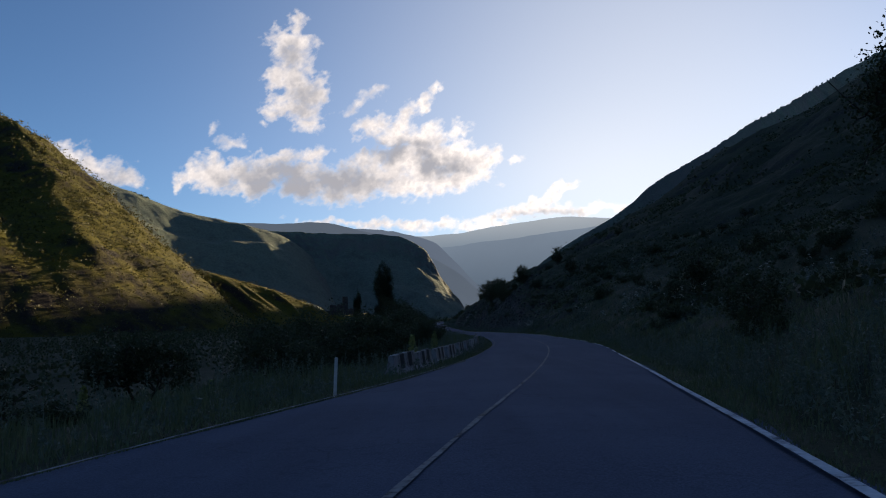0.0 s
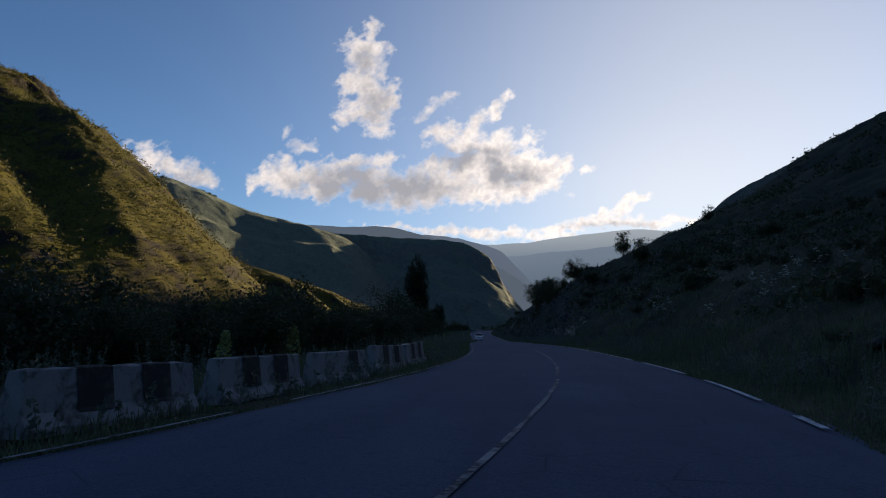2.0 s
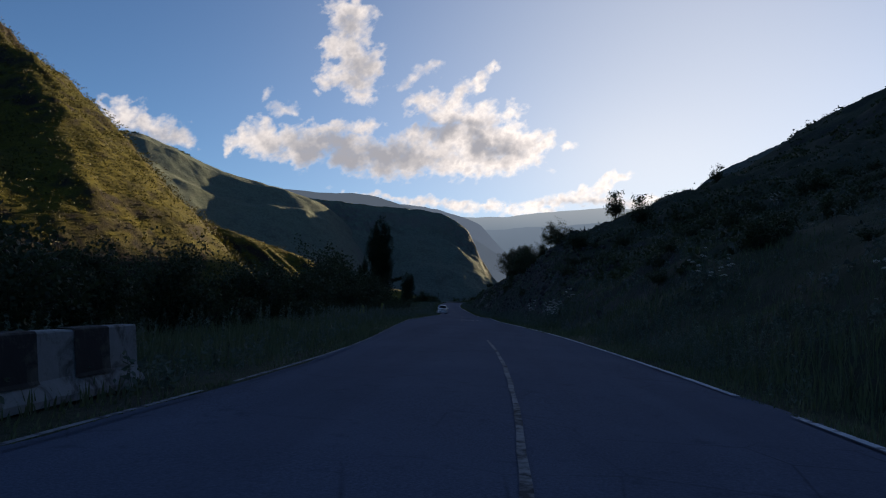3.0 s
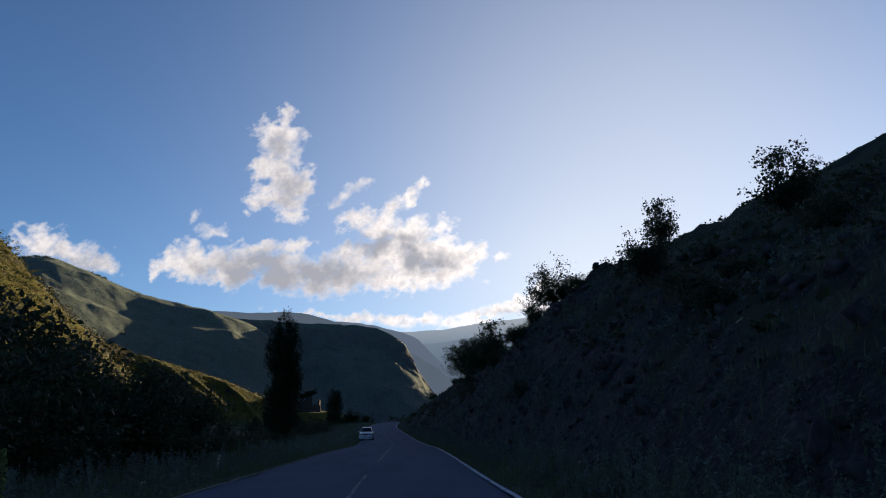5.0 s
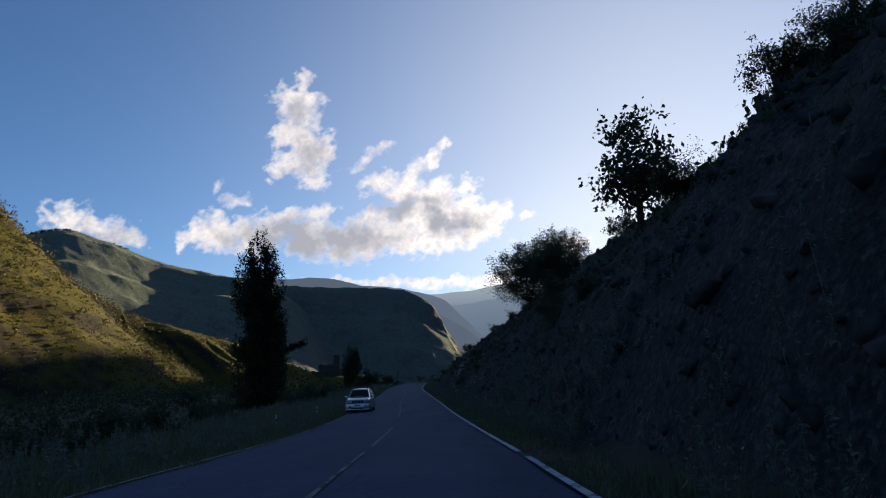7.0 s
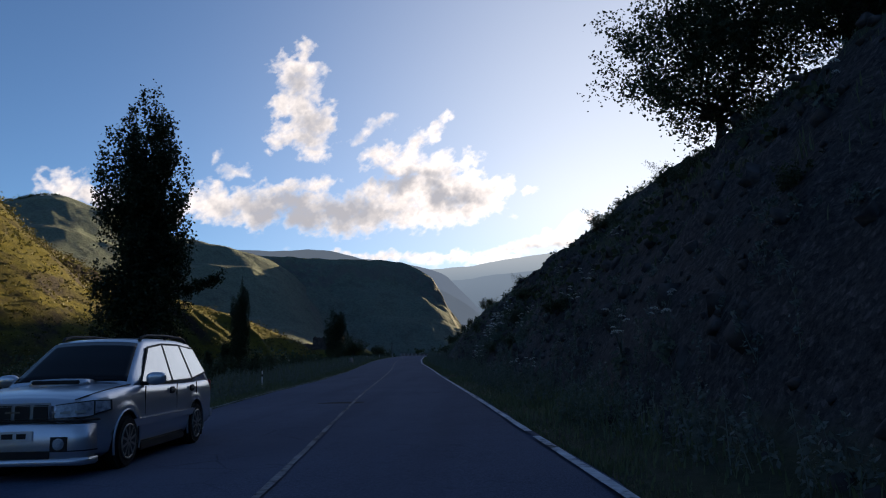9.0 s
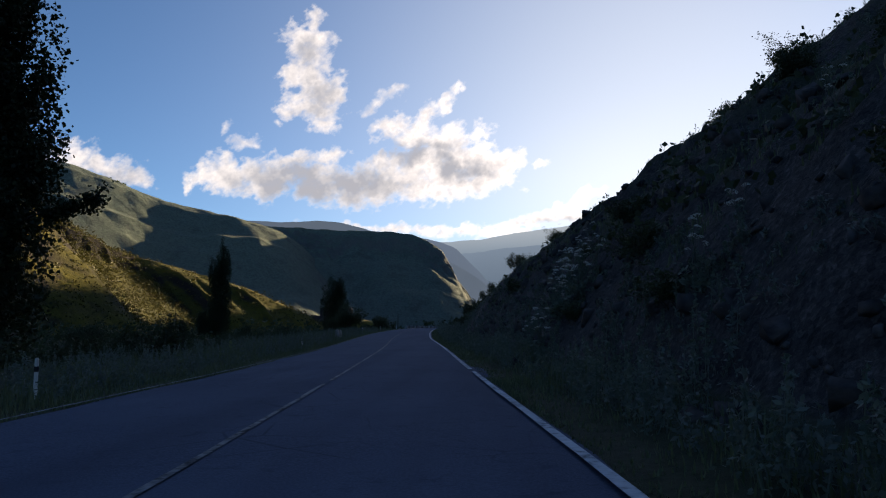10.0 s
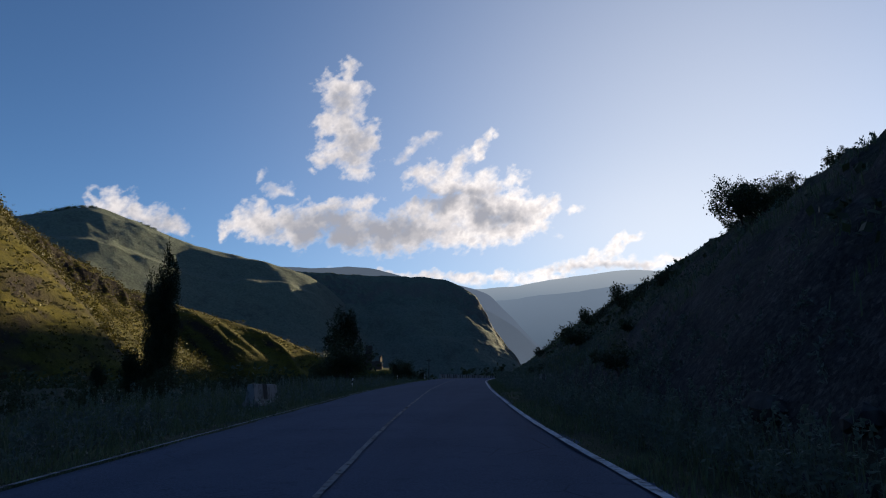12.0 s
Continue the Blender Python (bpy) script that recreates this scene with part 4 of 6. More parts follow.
plant("hillside_tree", make_tree(25, 7.0, 5.2, 800, 20, 0.075, 1, 6, 0.55), "slender leafy tree standing high on the grassy bank", "tree", "trees on the hillside", float(edge_r(27)) + 9.3, 27, 1.25, 40, 1.0, 0.3)

# bushes along the slope's toe and up the bank
for i in range(150):
    y = 20 + 310 * RNG.random() ** 1.25
    out = 3.2 + 30 * RNG.random() ** 1.4
    k, size, turn = int(RNG.integers(0, 3)), 0.28 + 0.5 * RNG.random() ** 1.5, 360 * RNG.random()
    if (264 < y < 286 or 135 < y < 168) and out > 6:
        continue
    plant("hillside_bush", BUSHES[k], "low dark scrubby bush on the steep bank", "bush", "bushes on the hillside", float(edge_r(y)) + out, y, size, turn, 0.9, 0.15)

# darker bushes over the open grassy slope before the cutting
for i in range(70):
    y, out = 34 + 105 * RNG.random(), 6 + 46 * RNG.random() ** 1.2
    plant("hillside_bush", BUSHES[i % 3], "dark rounded bush on the open grassy slope", "bush", "bushes on the hillside", float(edge_r(y)) + out, y, 0.4 + 0.55 * RNG.random(), 360 * RNG.random(), 0.85, 0.15)

# the thicket on the valley side: place along the road, way out, kind, size
for y, out, k, size in ((75, 9.7, 1, 1.3), (57.5, 8.2, 1, 1.0), (47, 7.5, 0, 0.85), (36, 8.0, 0, 0.8), (41.5, 9.6, 1, 0.95), (62.5, 10.5, 0, 1.05), (68, 10.6, 0, 0.95), (52, 11.0, 0, 1.1), (31, 10.5, 1, 0.9), (84, 10.5, 0, 1.0), (66, 6.0, 0, 0.72), (69, 7.5, 1, 0.8), (62, 8.5, 1, 0.7), (59, 6.5, 0, 0.6), (56, 8.0, 1, 0.65), (74, 6.5, 1, 0.8), (80, 7.0, 0, 0.75), (88, 8.5, 0, 0.9), (95, 7.5, 1, 1.0), (103, 9.0, 0, 1.0), (112, 8.0, 1, 0.95), (121, 8.5, 0, 1.0), (127, 7.5, 1, 0.9),
                        (137, 7.0, 0, 0.95), (142, 8.2, 1, 1.15), (148, 8.6, 0, 0.85), (131, 9.5, 0, 1.45), (138, 10.5, 0, 1.4), (142, 8.8, 1, 0.95), (147, 12.0, 0, 0.9), (152, 14.0, 1, 0.85), (46, 9.0, 0, 0.6), (40, 8.0, 1, 0.6), (53, 9.5, 0, 0.75), (329, 6.5, 0, 0.95), (333, 9.0, 1, 0.8),
                        (318, 20.0, 0, 0.7), (262, 30.0, 0, 0.7), (286, 28.0, 1, 0.8), (352, 5.5, 1, 0.7), (366, 7.0, 0, 0.6), (346, 34.0, 0, 1.0)):
    plant("valley_tree", TREES[k], "dark spreading tree in the roadside thicket", "tree", "trees on the valley side", float(edge_l(y)) - out, y, size * (0.82 if y < 110 else 1.0), (y * 53) % 360, 1.0, 0.15)
for i in range(150):
    y = 18 + 360 * RNG.random()
    thick = 5 if 28 < y < 155 else 7
    out = (3.6 if y < 155 else 5.0) + thick * RNG.random() + (18 * RNG.random() if y > 190 else 3 * RNG.random())
    if 196 < y < 232 and out < 9:
        continue
    k = int(RNG.integers(0, 3))
    plant("valley_bush", BUSHES[k], "dense dark green bush at the meadow's edge", "bush", "bushes on the valley side", float(edge_l(y)) - out, y, 0.45 + 0.65 * RNG.random(), 360 * RNG.random(), 0.9, 0.1)


def make_pale_shrub(seed):
    rng = np.random.default_rng(seed)
    wood = [limb((0, 0, -0.1), (0.05, 0, 1.5), 0.02, 0.006, rng, 0.05)[0]]
    h = rng.beta(1.6, 1.4, 260)
    a, r = rng.uniform(0, 2 * np.pi, 260), 0.3 * (1 - h) ** 0.5 * np.sqrt(rng.random(260)) + 0.03
    c = np.stack([r * np.cos(a), r * np.sin(a), 0.15 + 1.5 * h], 1)
    return mesh_np("stem", *joined(wood), BARK), mesh_np("crown", *leaves(c, 0.1, rng, 1.4), PALE_LEAF, flat=True)


PALE = [make_pale_shrub(41), make_pale_shrub(42)]
for y, out, size in ((40, 12.3, 0.75), (30, 12.0, 0.85), (44, 3.1, 1.1), (60, 4.4, 0.9), (66, 5.0, 1.1), (109, 3.2, 0.7), (120, 3.0, 0.85), (160, 5.5, 0.7), (257, 5.6, 0.5)):
    ob = plant("pale_sapling", PALE[int(y) % 2], "small pale green leafy sapling in the verge", "sapling", "pale saplings", float(edge_l(y)) - out, y, size, (y * 71) % 360)


# ---- grass, weeds and scrub ----
def blades(x, y, h, w, rng):
    """One bent blade of two triangles at each place."""
    n = len(x)
    z = land(x, y) - 0.03
    a, lean = rng.uniform(0, 2 * np.pi, n), rng.uniform(0.05, 0.5, n) * h
    dx, dy = np.cos(a), np.sin(a)
    px, py = -dy * w * 0.5, dx * w * 0.5
    base = np.stack([x, y, z], 1)
    mid = base + np.stack([dx * lean * 0.35, dy * lean * 0.35, h * 0.55], 1)
    tip = base + np.stack([dx * lean, dy * lean, h], 1)
    s = np.stack([px, py, 0 * px], 1)
    v = np.stack([base - s, base + s, mid + s * 0.8, tip, mid - s * 0.8], 1).reshape(-1, 3)
    k = np.arange(n)[:, None] * 5
    return v, np.concatenate([k + [[0, 1, 2, 4]]], 0), np.concatenate([k + [[4, 2, 3, 3]]], 0)


def lay_grass(name, n, side, reach, label, seed, tall, power=1.7, y0=-4, y1=345):
    rng = np.random.default_rng(seed)
    y = rng.uniform(y0, y1, n)
    out = 0.16 + reach * rng.random(n) ** power
    x = edge_r(y) + out if side > 0 else edge_l(y) - out
    patch = fbm(x, y, 2.2, 3, seed)
    keep = (rng.random(n) < 0.55 + 0.6 * patch + 0.25) & (land(x + 0.4, y) - land(x, y) < 0.42)
    x, y, out, patch = x[keep], y[keep], out[keep], patch[keep]
    h = (tall[0] + (tall[1] - tall[0]) * smooth(0.3, 2.6, out)) * rng.uniform(0.45, 1.25, len(x)) * (1 + 0.6 * patch)
    if side > 0:
        h = h * (1 - 0.6 * smooth(2.5, 4.5, out))
    v, q, t = blades(x, y, np.maximum(h, 0.08), 0.012 + 0.02 * rng.random(len(x)) + 0.0012 * out, rng)
    faces = np.concatenate([q[:, [0, 1, 2]], q[:, [0, 2, 3]], t[:, :3]])
    return tagged(new(name, mesh_np(name, v, faces, GRASS, flat=True)), label, "grass", kind="stuff")


lay_grass("grass", 160000, 1, 9, "rough green roadside grass below the bank", 51, (0.12, 0.55), 2.1)
lay_grass("grass", 160000, -1, 11, "rough green roadside grass on the valley side", 52, (0.12, 0.5), 2.1)
lay_grass("grass", 60000, 1, 34, "sparse dry tufts of grass on the steep bank", 53, (0.14, 0.3), 1.0)


def lay_weeds(name, n, side, near, reach, label, seed, tall, mat, y0=0, y1=340, leaf=0.07, per=14, steep=0.4):
    """Upright stalks with leaves all the way up."""
    rng = np.random.default_rng(seed)
    y = rng.uniform(y0, y1, n)
    out = near + reach * rng.random(n) ** 1.4
    x = edge_r(y) + out if side > 0 else edge_l(y) - out
    keep = (fbm(x, y, 5, 3, seed) > -0.15) & (land(x + 0.4, y) - land(x, y) < steep)
    x, y, out = x[keep], y[keep], out[keep]
    n = len(x)
    h = rng.uniform(*tall, n) * (1 - 0.7 * smooth(2.2, 4.2, out) if side > 0 and reach < 10 else 1.0)
    base = np.stack([x, y, land(x, y) - 0.03], 1)
    sway = rng.normal(size=(n, 3)) * (0.12, 0.12, 0)
    t = rng.random((n, per)) ** 0.8
    c = base[:, None] + t[..., None] * (sway + np.stack([0 * h, 0 * h, h], 1))[:, None]
    c = c + rng.normal(size=c.shape) * 0.075 * (1.15 - t)[..., None]
    v1, f1 = leaves(c.reshape(-1, 3), leaf, rng, 2.2)
    p = np.array([[-0.008, 0, 0], [0.008, 0, 0]])
    top = base + sway + np.stack([0 * h, 0 * h, h], 1)
    v2 = np.stack([base + p[0], base + p[1], top + p[1] * 0.4, top + p[0] * 0.4], 1).reshape(-1, 3)
    v, f = joined([(v1, f1), (v2, np.arange(4 * n).reshape(-1, 4))])
    return tagged(new(name, mesh_np(name, v, f, mat, flat=True)), label, "weeds", kind="stuff")


lay_weeds("weeds", 7000, 1, 0.9, 3.6, "tall leafy weeds crowding the foot of the bank", 61, (0.4, 1.1), WEED, leaf=0.034, per=46, steep=0.9)
lay_weeds("weeds", 4200, -1, 1.8, 11, "tall leafy weeds along the meadow's edge", 62, (0.45, 1.2), WEED, leaf=0.038, per=36)
lay_weeds("weeds", 2400, -1, 1.6, 4.5, "silvery grey-green wormwood clumps on the verge", 64, (0.4, 1.0), SAGE, 95, 335, 0.05, 34)
lay_weeds("weeds", 3000, 1, 1.1, 3.2, "silvery grey-green wormwood below the bank", 65, (0.3, 0.9), SAGE, 95, 335, 0.042, 34, 0.9)
lay_weeds("weeds", 9000, 1, 3.5, 24, "low leafy scrub clinging to the stony bank", 63, (0.15, 0.42), WEED, 10, 330, 0.04, 20, 1.2)

lay_weeds("weeds", 4200, 1, 5, 40, "pale grey-green herbs scattered over the steep grass", 66, (0.2, 0.6), SAGE, 12, 150, 0.08, 12, 0.9)
lay_weeds("weeds", 1500, -1, 0.7, 1.6, "rank grassy weeds close to the road's edge", 67, (0.25, 0.6), WEED, 0, 340, 0.05, 18)


def lay_scrub(name, shape, n, size, label, seed, lo, hi, per=10):
    """Leafy clumps over a hill's face."""
    rng = np.random.default_rng(seed)
    X, Y, Z = shape
    r = rng.integers(0, X.shape[0], n)
    c = rng.integers(int(X.shape[1] * lo), int(X.shape[1] * hi), n)
    at = np.stack([X[r, c], Y[r, c], Z[r, c]], 1) + rng.normal(size=(n, 3)) * (3.4, 3.4, 0.2)
    s = size * rng.uniform(0.5, 1.6, n)
    p = at[:, None] + rng.normal(size=(n, per, 3)) * (s[:, None, None] * np.array((0.6, 0.6, 0.35))) + np.array((0, 0, 0.3)) * s[:, None, None]
    v, f = leaves(p.reshape(-1, 3), size * 0.9, rng, 1.2)
    return tagged(new(name, mesh_np(name, v, f, SCRUB, flat=True)), label, "scrub", kind="stuff")


lay_scrub("hill_scrub", near_shape, 62000, 0.85, "low scattered scrub over the sunlit hillside", 71, 0.17, 1.0, 7)
lay_scrub("hill_scrub", spur_shape, 2500, 0.9, "low scrub on the small spur", 72, 0.15, 0.9)


def lay_slope_scrub(n, seed, y0, y1, near, reach, size, label, per=9):
    """Dark leafy clumps over the hillside."""
    rng = np.random.default_rng(seed)
    y = rng.uniform(y0, y1, n)
    x = edge_r(y) + near + reach * rng.random(n) ** 1.3
    keep = fbm(x, y, 14, 3, seed) > -0.1
    x, y = x[keep], y[keep]
    s = size * rng.uniform(0.4, 1.5, len(x))
    at = np.stack([x, y, land(x, y)], 1)
    p = at[:, None] + rng.normal(size=(len(x), per, 3)) * (s[:, None, None] * np.array((0.7, 0.7, 0.35))) + np.array((0, 0, 0.25)) * s[:, None, None]
    v, f = leaves(p.reshape(-1, 3), size * 0.55, rng, 1.3)
    return tagged(new("slope_scrub", mesh_np("slope_scrub", v, f, LEAF, flat=True)), label, "scrub", kind="stuff")


lay_slope_scrub(9500, 75, 15, 140, 6, 80, 0.46, "patchy dark scrub over the grassy slope")
lay_slope_scrub(7000, 77, 40, 420, 45, 170, 1.0, "dark bushes scattered high over the hillside", 8)
lay_slope_scrub(4200, 76, 120, 340, 5, 40, 0.34, "patchy dark scrub above the rock cutting")


# ---- concrete barrier blocks ----
def barrier_profile(x, length, lo=0.0, hi=0.8):
    """A section through the block at x: broad foot, steep upper face."""
    return [(-0.29, 0.0), (-0.29, 0.08), (-0.17, 0.27), (-0.105, 0.78), (-0.085, 0.8), (0.085, 0.8), (0.105, 0.78), (0.17, 0.27), (0.29, 0.08), (0.29, 0.0)]


def barrier_mesh(length, seed):
    rng = np.random.default_rng(seed)
    xs = np.linspace(-length / 2, length / 2, 17)
    prof = np.array(barrier_profile(0, length))
    v = []
    for k, x in enumerate(xs):
        end = 1 if k in (0, len(xs) - 1) else 0
        ring = prof * (1 - 0.03 * end, 1 - 0.012 * end)
        wob = rng.normal(size=ring.shape) * 0.006
        slant = 0.1 * (0.8 - ring[:, 1]) if k == 0 else 0
        v.append(np.stack([np.full(len(ring), x) - slant, ring[:, 0] + wob[:, 0], np.maximum(ring[:, 1] + wob[:, 1], 0)], 1))
    n = len(prof)
    bm = bmesh.new()
    rings = [[bm.verts.new(p) for p in r] for r in v]
    for a, b in zip(rings, rings[1:]):
        for j in range(n):
            bm.faces.new((a[j], b[j], b[(j + 1) % n], a[(j + 1) % n]))
    bm.faces.new(list(reversed(rings[0])))
    bm.faces.new(rings[-1])
    bmesh.ops.recalc_face_normals(bm, faces=bm.faces)
    return bm_mesh("barrier_body", bm, CONCRETE)


def stripe_mesh(width):
    """A painted band that lies just proud of the block's two faces and top."""
    prof = [(-0.205, 0.235), (-0.178, 0.28), (-0.112, 0.785), (-0.088, 0.806), (0.088, 0.806), (0.112, 0.785), (0.178, 0.28), (0.205, 0.235)]
    prof = [(y * 1.03 + (0.004 if y > 0 else -0.004), z + 0.004) for y, z in prof]
    bm = bmesh.new()
    a = [bm.verts.new((-width / 2, y, z)) for y, z in prof]
    b = [bm.verts.new((width / 2, y, z)) for y, z in prof]
    for j in range(len(prof) - 1):
        bm.faces.new((a[j], a[j + 1], b[j + 1], b[j]))
    bmesh.ops.recalc_face_normals(bm, faces=bm.faces)
    return bm_mesh("stripe", bm, BLACK)


BLOCKS = [barrier_mesh(3.7, 81), barrier_mesh(3.7, 82), barrier_mesh(3.7, 83)]
STRIPE = stripe_mesh(0.72)


def barrier(x, y, z, turn, seed, stripes=(-0.6, 0.8), label=""):
    ob = thing("concrete_barrier", label or "worn concrete barrier block with black and white stripes", "barrier", "barrier blocks along the bend", pose(x, y, z, 0, random.uniform(-1, 1), turn))
    part("body", BLOCKS[seed % 3], None, ob)
    for s in stripes:
        part("stripe", STRIPE, None, ob, "faded black painted stripe").location = (s, 0, 0)
    return ob


def on_left(y, out):
    return float(edge_l(y)) - out


y, k = 33.9, 0
while y < 72:
    x0, x1 = on_left(y, 1.5), on_left(y + 1, 1.5)
    ang = math.degrees(math.atan2(1, x1 - x0))
    barrier(x0 + random.uniform(-0.05, 0.05), y, float(road_z(y)) - 0.17 + random.uniform(-0.03, 0.03), ang + random.uniform(-2.5, 2.5), k, (0.8,) if 58 < y < 64 else (-0.6, 0.8))
    y += 4.45 * math.sin(math.radians(ang))
    k += 1
barrier(-14.6, 286.5, -0.6, 96, 1, (-0.3,), "single striped concrete block standing in tall grass")
barrier(-3.6, 297.0, -0.2, 100, 2, (-0.6, 0.8), "striped concrete block at the foot of the bank")
for i in range(9):
    yy = 366 + 4.3 * i
    x0, x1 = on_left(yy, 1.6), on_left(yy + 1, 1.6)
    barrier(x0, yy, float(road_z(yy)) - 0.2, math.degrees(math.atan2(1, x1 - x0)), i, (-0.6, 0.8), "far concrete barrier block on the outside of the bend")


# ---- marker posts ----
def marker_post(x, y, label, tall=0.95, lean=0.0, mat=None, band=True):
    z = ground_z(x, y)
    ob = thing("marker_post", label, "marker post", "roadside marker posts", pose(x, y, z - 0.1, 0, lean, random.uniform(0, 40)))
    part("post", box_bm((0.07, 0.07, tall + 0.1), (0, 0, (tall + 0.1) / 2), 0.012), mat or POST, ob)
    part("cap", box_bm((0.064, 0.064, 0.03), (0, 0, tall + 0.1), 0.01), mat or POST, ob)
    if band:
        part("reflector_band", box_bm((0.076, 0.076, 0.12), (0, 0, tall - 0.12), 0.004), BLACK, ob, "dark painted band")
    return ob


marker_post(on_left(21.75, 0.3), 21.75, "white marker post standing in the roadside grass", 0.93, 3, None, False)
marker_post(on_left(111.5, 2.1), 111.5, "weathered grey leaning post at the road's edge", 1.15, 4, RUST, False)
marker_post(on_left(134, 2.4), 134, "short white pointed marker post", 0.7, 6, None, False)
marker_post(on_left(183, 2.2), 183, "white marker post beside the meadow", 0.8)
marker_post(on_left(200, 2.2), 200, "white marker post beside the meadow", 0.8)
marker_post(on_left(215, 2.2), 215, "white marker post beside the meadow", 0.8)
marker_post(on_left(229.3, 2.2), 229.3, "white marker post with a dark band beside grass", 0.95)
marker_post(on_left(264, 2.4), 264, "white marker post half hidden by grass", 0.8)
marker_post(on_left(304, 1.6), 304, "white marker post leaning in the verge", 0.85, 8)
marker_post(on_left(330, 1.6), 330, "white marker post far along the road", 0.85)
marker_post(on_left(352, 1.6), 352, "white marker post far along the road", 0.85)


# ---- stones on the bank ----
def stone_mesh(seed, flat):
    rng = np.random.default_rng(seed)
    bm = bmesh.new()
    bmesh.ops.create_icosphere(bm, subdivisions=2, radius=0.5)
    cuts = rng.normal(size=(11, 3))
    cuts /= np.linalg.norm(cuts, axis=1, keepdims=True)
    for v in bm.verts:
        p = np.array(v.co)
        for c in cuts:
            d = p @ c - 0.25
            if d > 0:
                p = p - c * d * 0.97
        p = p * (1, 0.8, flat) + rng.normal(size=3) * 0.012
        v.co = p
    me = bm_mesh("stone", bm, STONE)
    me.polygons.foreach_set("use_smooth", [False] * len(me.polygons))
    return me


STONES = [stone_mesh(91, 0.6), stone_mesh(92, 0.75), stone_mesh(93, 0.5), stone_mesh(94, 0.65)]
for i in range(130):
    if i < 80:
        y = 115 + 145 * RNG.random()
        out = 1.2 + 9.5 * RNG.random()
    else:
        y = 20 + 310 * RNG.random()
        out = 1.0 + 24 * RNG.random() ** 1.5
    x = float(edge_r(y)) + out
    s = 0.2 + 0.5 * RNG.random() ** 3
    ob = tagged(new("stone", STONES[i % 4]), "grey-brown angular stone lying on the bank", "stone", "stones on the bank")
    ob.matrix_basis = pose(x, y, ground_z(x, y) - 0.2 * s, 20 * RNG.normal(), 20 * RNG.normal() - 20, 360 * RNG.random())
    ob.scale = (s, s, s)



def lone_stone(k, x, y, size, label, name="stone", mat=None, sink=0.2):
    me = STONES[k].copy()
    if mat:
        me.materials[0] = mat
    ob = tagged(new(name, me), label, name.replace("_", " "))
    ob.matrix_basis = pose(x, y, ground_z(x, y) - sink * size[2] + 0.3 * size[2], 0, 6, (y * 31) % 360)
    ob.scale = size
    return ob


lone_stone(1, float(edge_r(61.1)) + 2.5, 61.1, (1.7, 1.5, 1.7), "dark weathered boulder with a pale broken top", "boulder")
lone_stone(0, float(edge_r(60.0)) + 3.6, 60.0, (1.1, 1.0, 1.0), "dark boulder half buried in the bank", "boulder")
lone_stone(3, float(edge_r(270.8)) + 2.8, 270.8, (1.3, 1.1, 1.2), "grey boulder half hidden by tall weeds", "boulder")
lone_stone(0, float(edge_r(268.5)) + 2.8, 268.5, (1.0, 0.9, 1.0), "small grey boulder among tall weeds", "boulder")
lone_stone(2, float(edge_r(107.0)) + 1.4, 107.0, (0.7, 0.5, 0.6), "flat grey stone at the verge")
lone_stone(3, on_left(112.6, 0.8), 112.6, (0.3, 0.22, 0.28), "small pale stone at the road's edge", "stone", POST)
lone_stone(1, float(edge_r(98.1)) + 3.2, 98.1, (0.6, 0.5, 1.3), "pale upright stone at the foot of the bank", "standing_stone", WALL_STONE)


# ---- umbel flowers ----
def umbel_meshes(seed):
    rng = np.random.default_rng(seed)
    heads = []
    for k in range(3):
        n = 70
        a, r = rng.uniform(0, 2 * np.pi, n), 0.075 * np.sqrt(rng.random(n))
        c = np.stack([r * np.cos(a), r * np.sin(a), 0.03 * (1 - (r / 0.075) ** 2)], 1) + rng.normal(size=(n, 3)) * 0.006
        v, f = leaves(c, 0.019, rng, 1.0)
        heads.append(mesh_np("flower_head", v, f, PETAL, flat=True))
    return heads


HEADS = umbel_meshes(101)


def umbellifer(x, y, size, seed):
    rng = np.random.default_rng(seed)
    ob = thing("umbel_flower", "tall wild plant with flat white umbel flowers", "wild flower", "white umbel flowers on the bank", pose(x, y, ground_z(x, y) - 0.05, 0, 0, rng.uniform(0, 360)))
    ob.scale = (size, size, size)
    stem, tips = [limb((0, 0, 0), (0.02, 0, 0.75), 0.014, 0.008, rng, 0.04)[0]], []
    for k in range(int(rng.integers(4, 8))):
        a = rng.uniform(0, 2 * np.pi)
        tip = (0.32 * np.cos(a) * rng.uniform(0.2, 1), 0.32 * np.sin(a) * rng.uniform(0.2, 1), rng.uniform(0.95, 1.45))
        stem.append(limb((0, 0, rng.uniform(0.3, 0.75)), tip, 0.007, 0.003, rng, 0.06)[0])
        tips.append(tip)
    low = rng.normal(size=(60, 3)) * (0.14, 0.14, 0.1) + (0, 0, 0.3)
    part("stalk", mesh_np("stalk", *joined(stem), WEED, flat=True), None, ob)
    tagged(part("foliage", mesh_np("foliage", *leaves(low, 0.09, rng, 2.0), WEED, flat=True), None, ob), kind="stuff")
    for k, tip in enumerate(tips):
        h = tagged(part("flower_head", HEADS[k % 3], None, ob, "flat white flower head"), "flat white flower head", kind="stuff")
        h.matrix_basis = pose(*tip, rng.uniform(-15, 15), rng.uniform(-15, 15), 0)
        s = rng.uniform(0.7, 1.35)
        h.scale = (s, s, s)


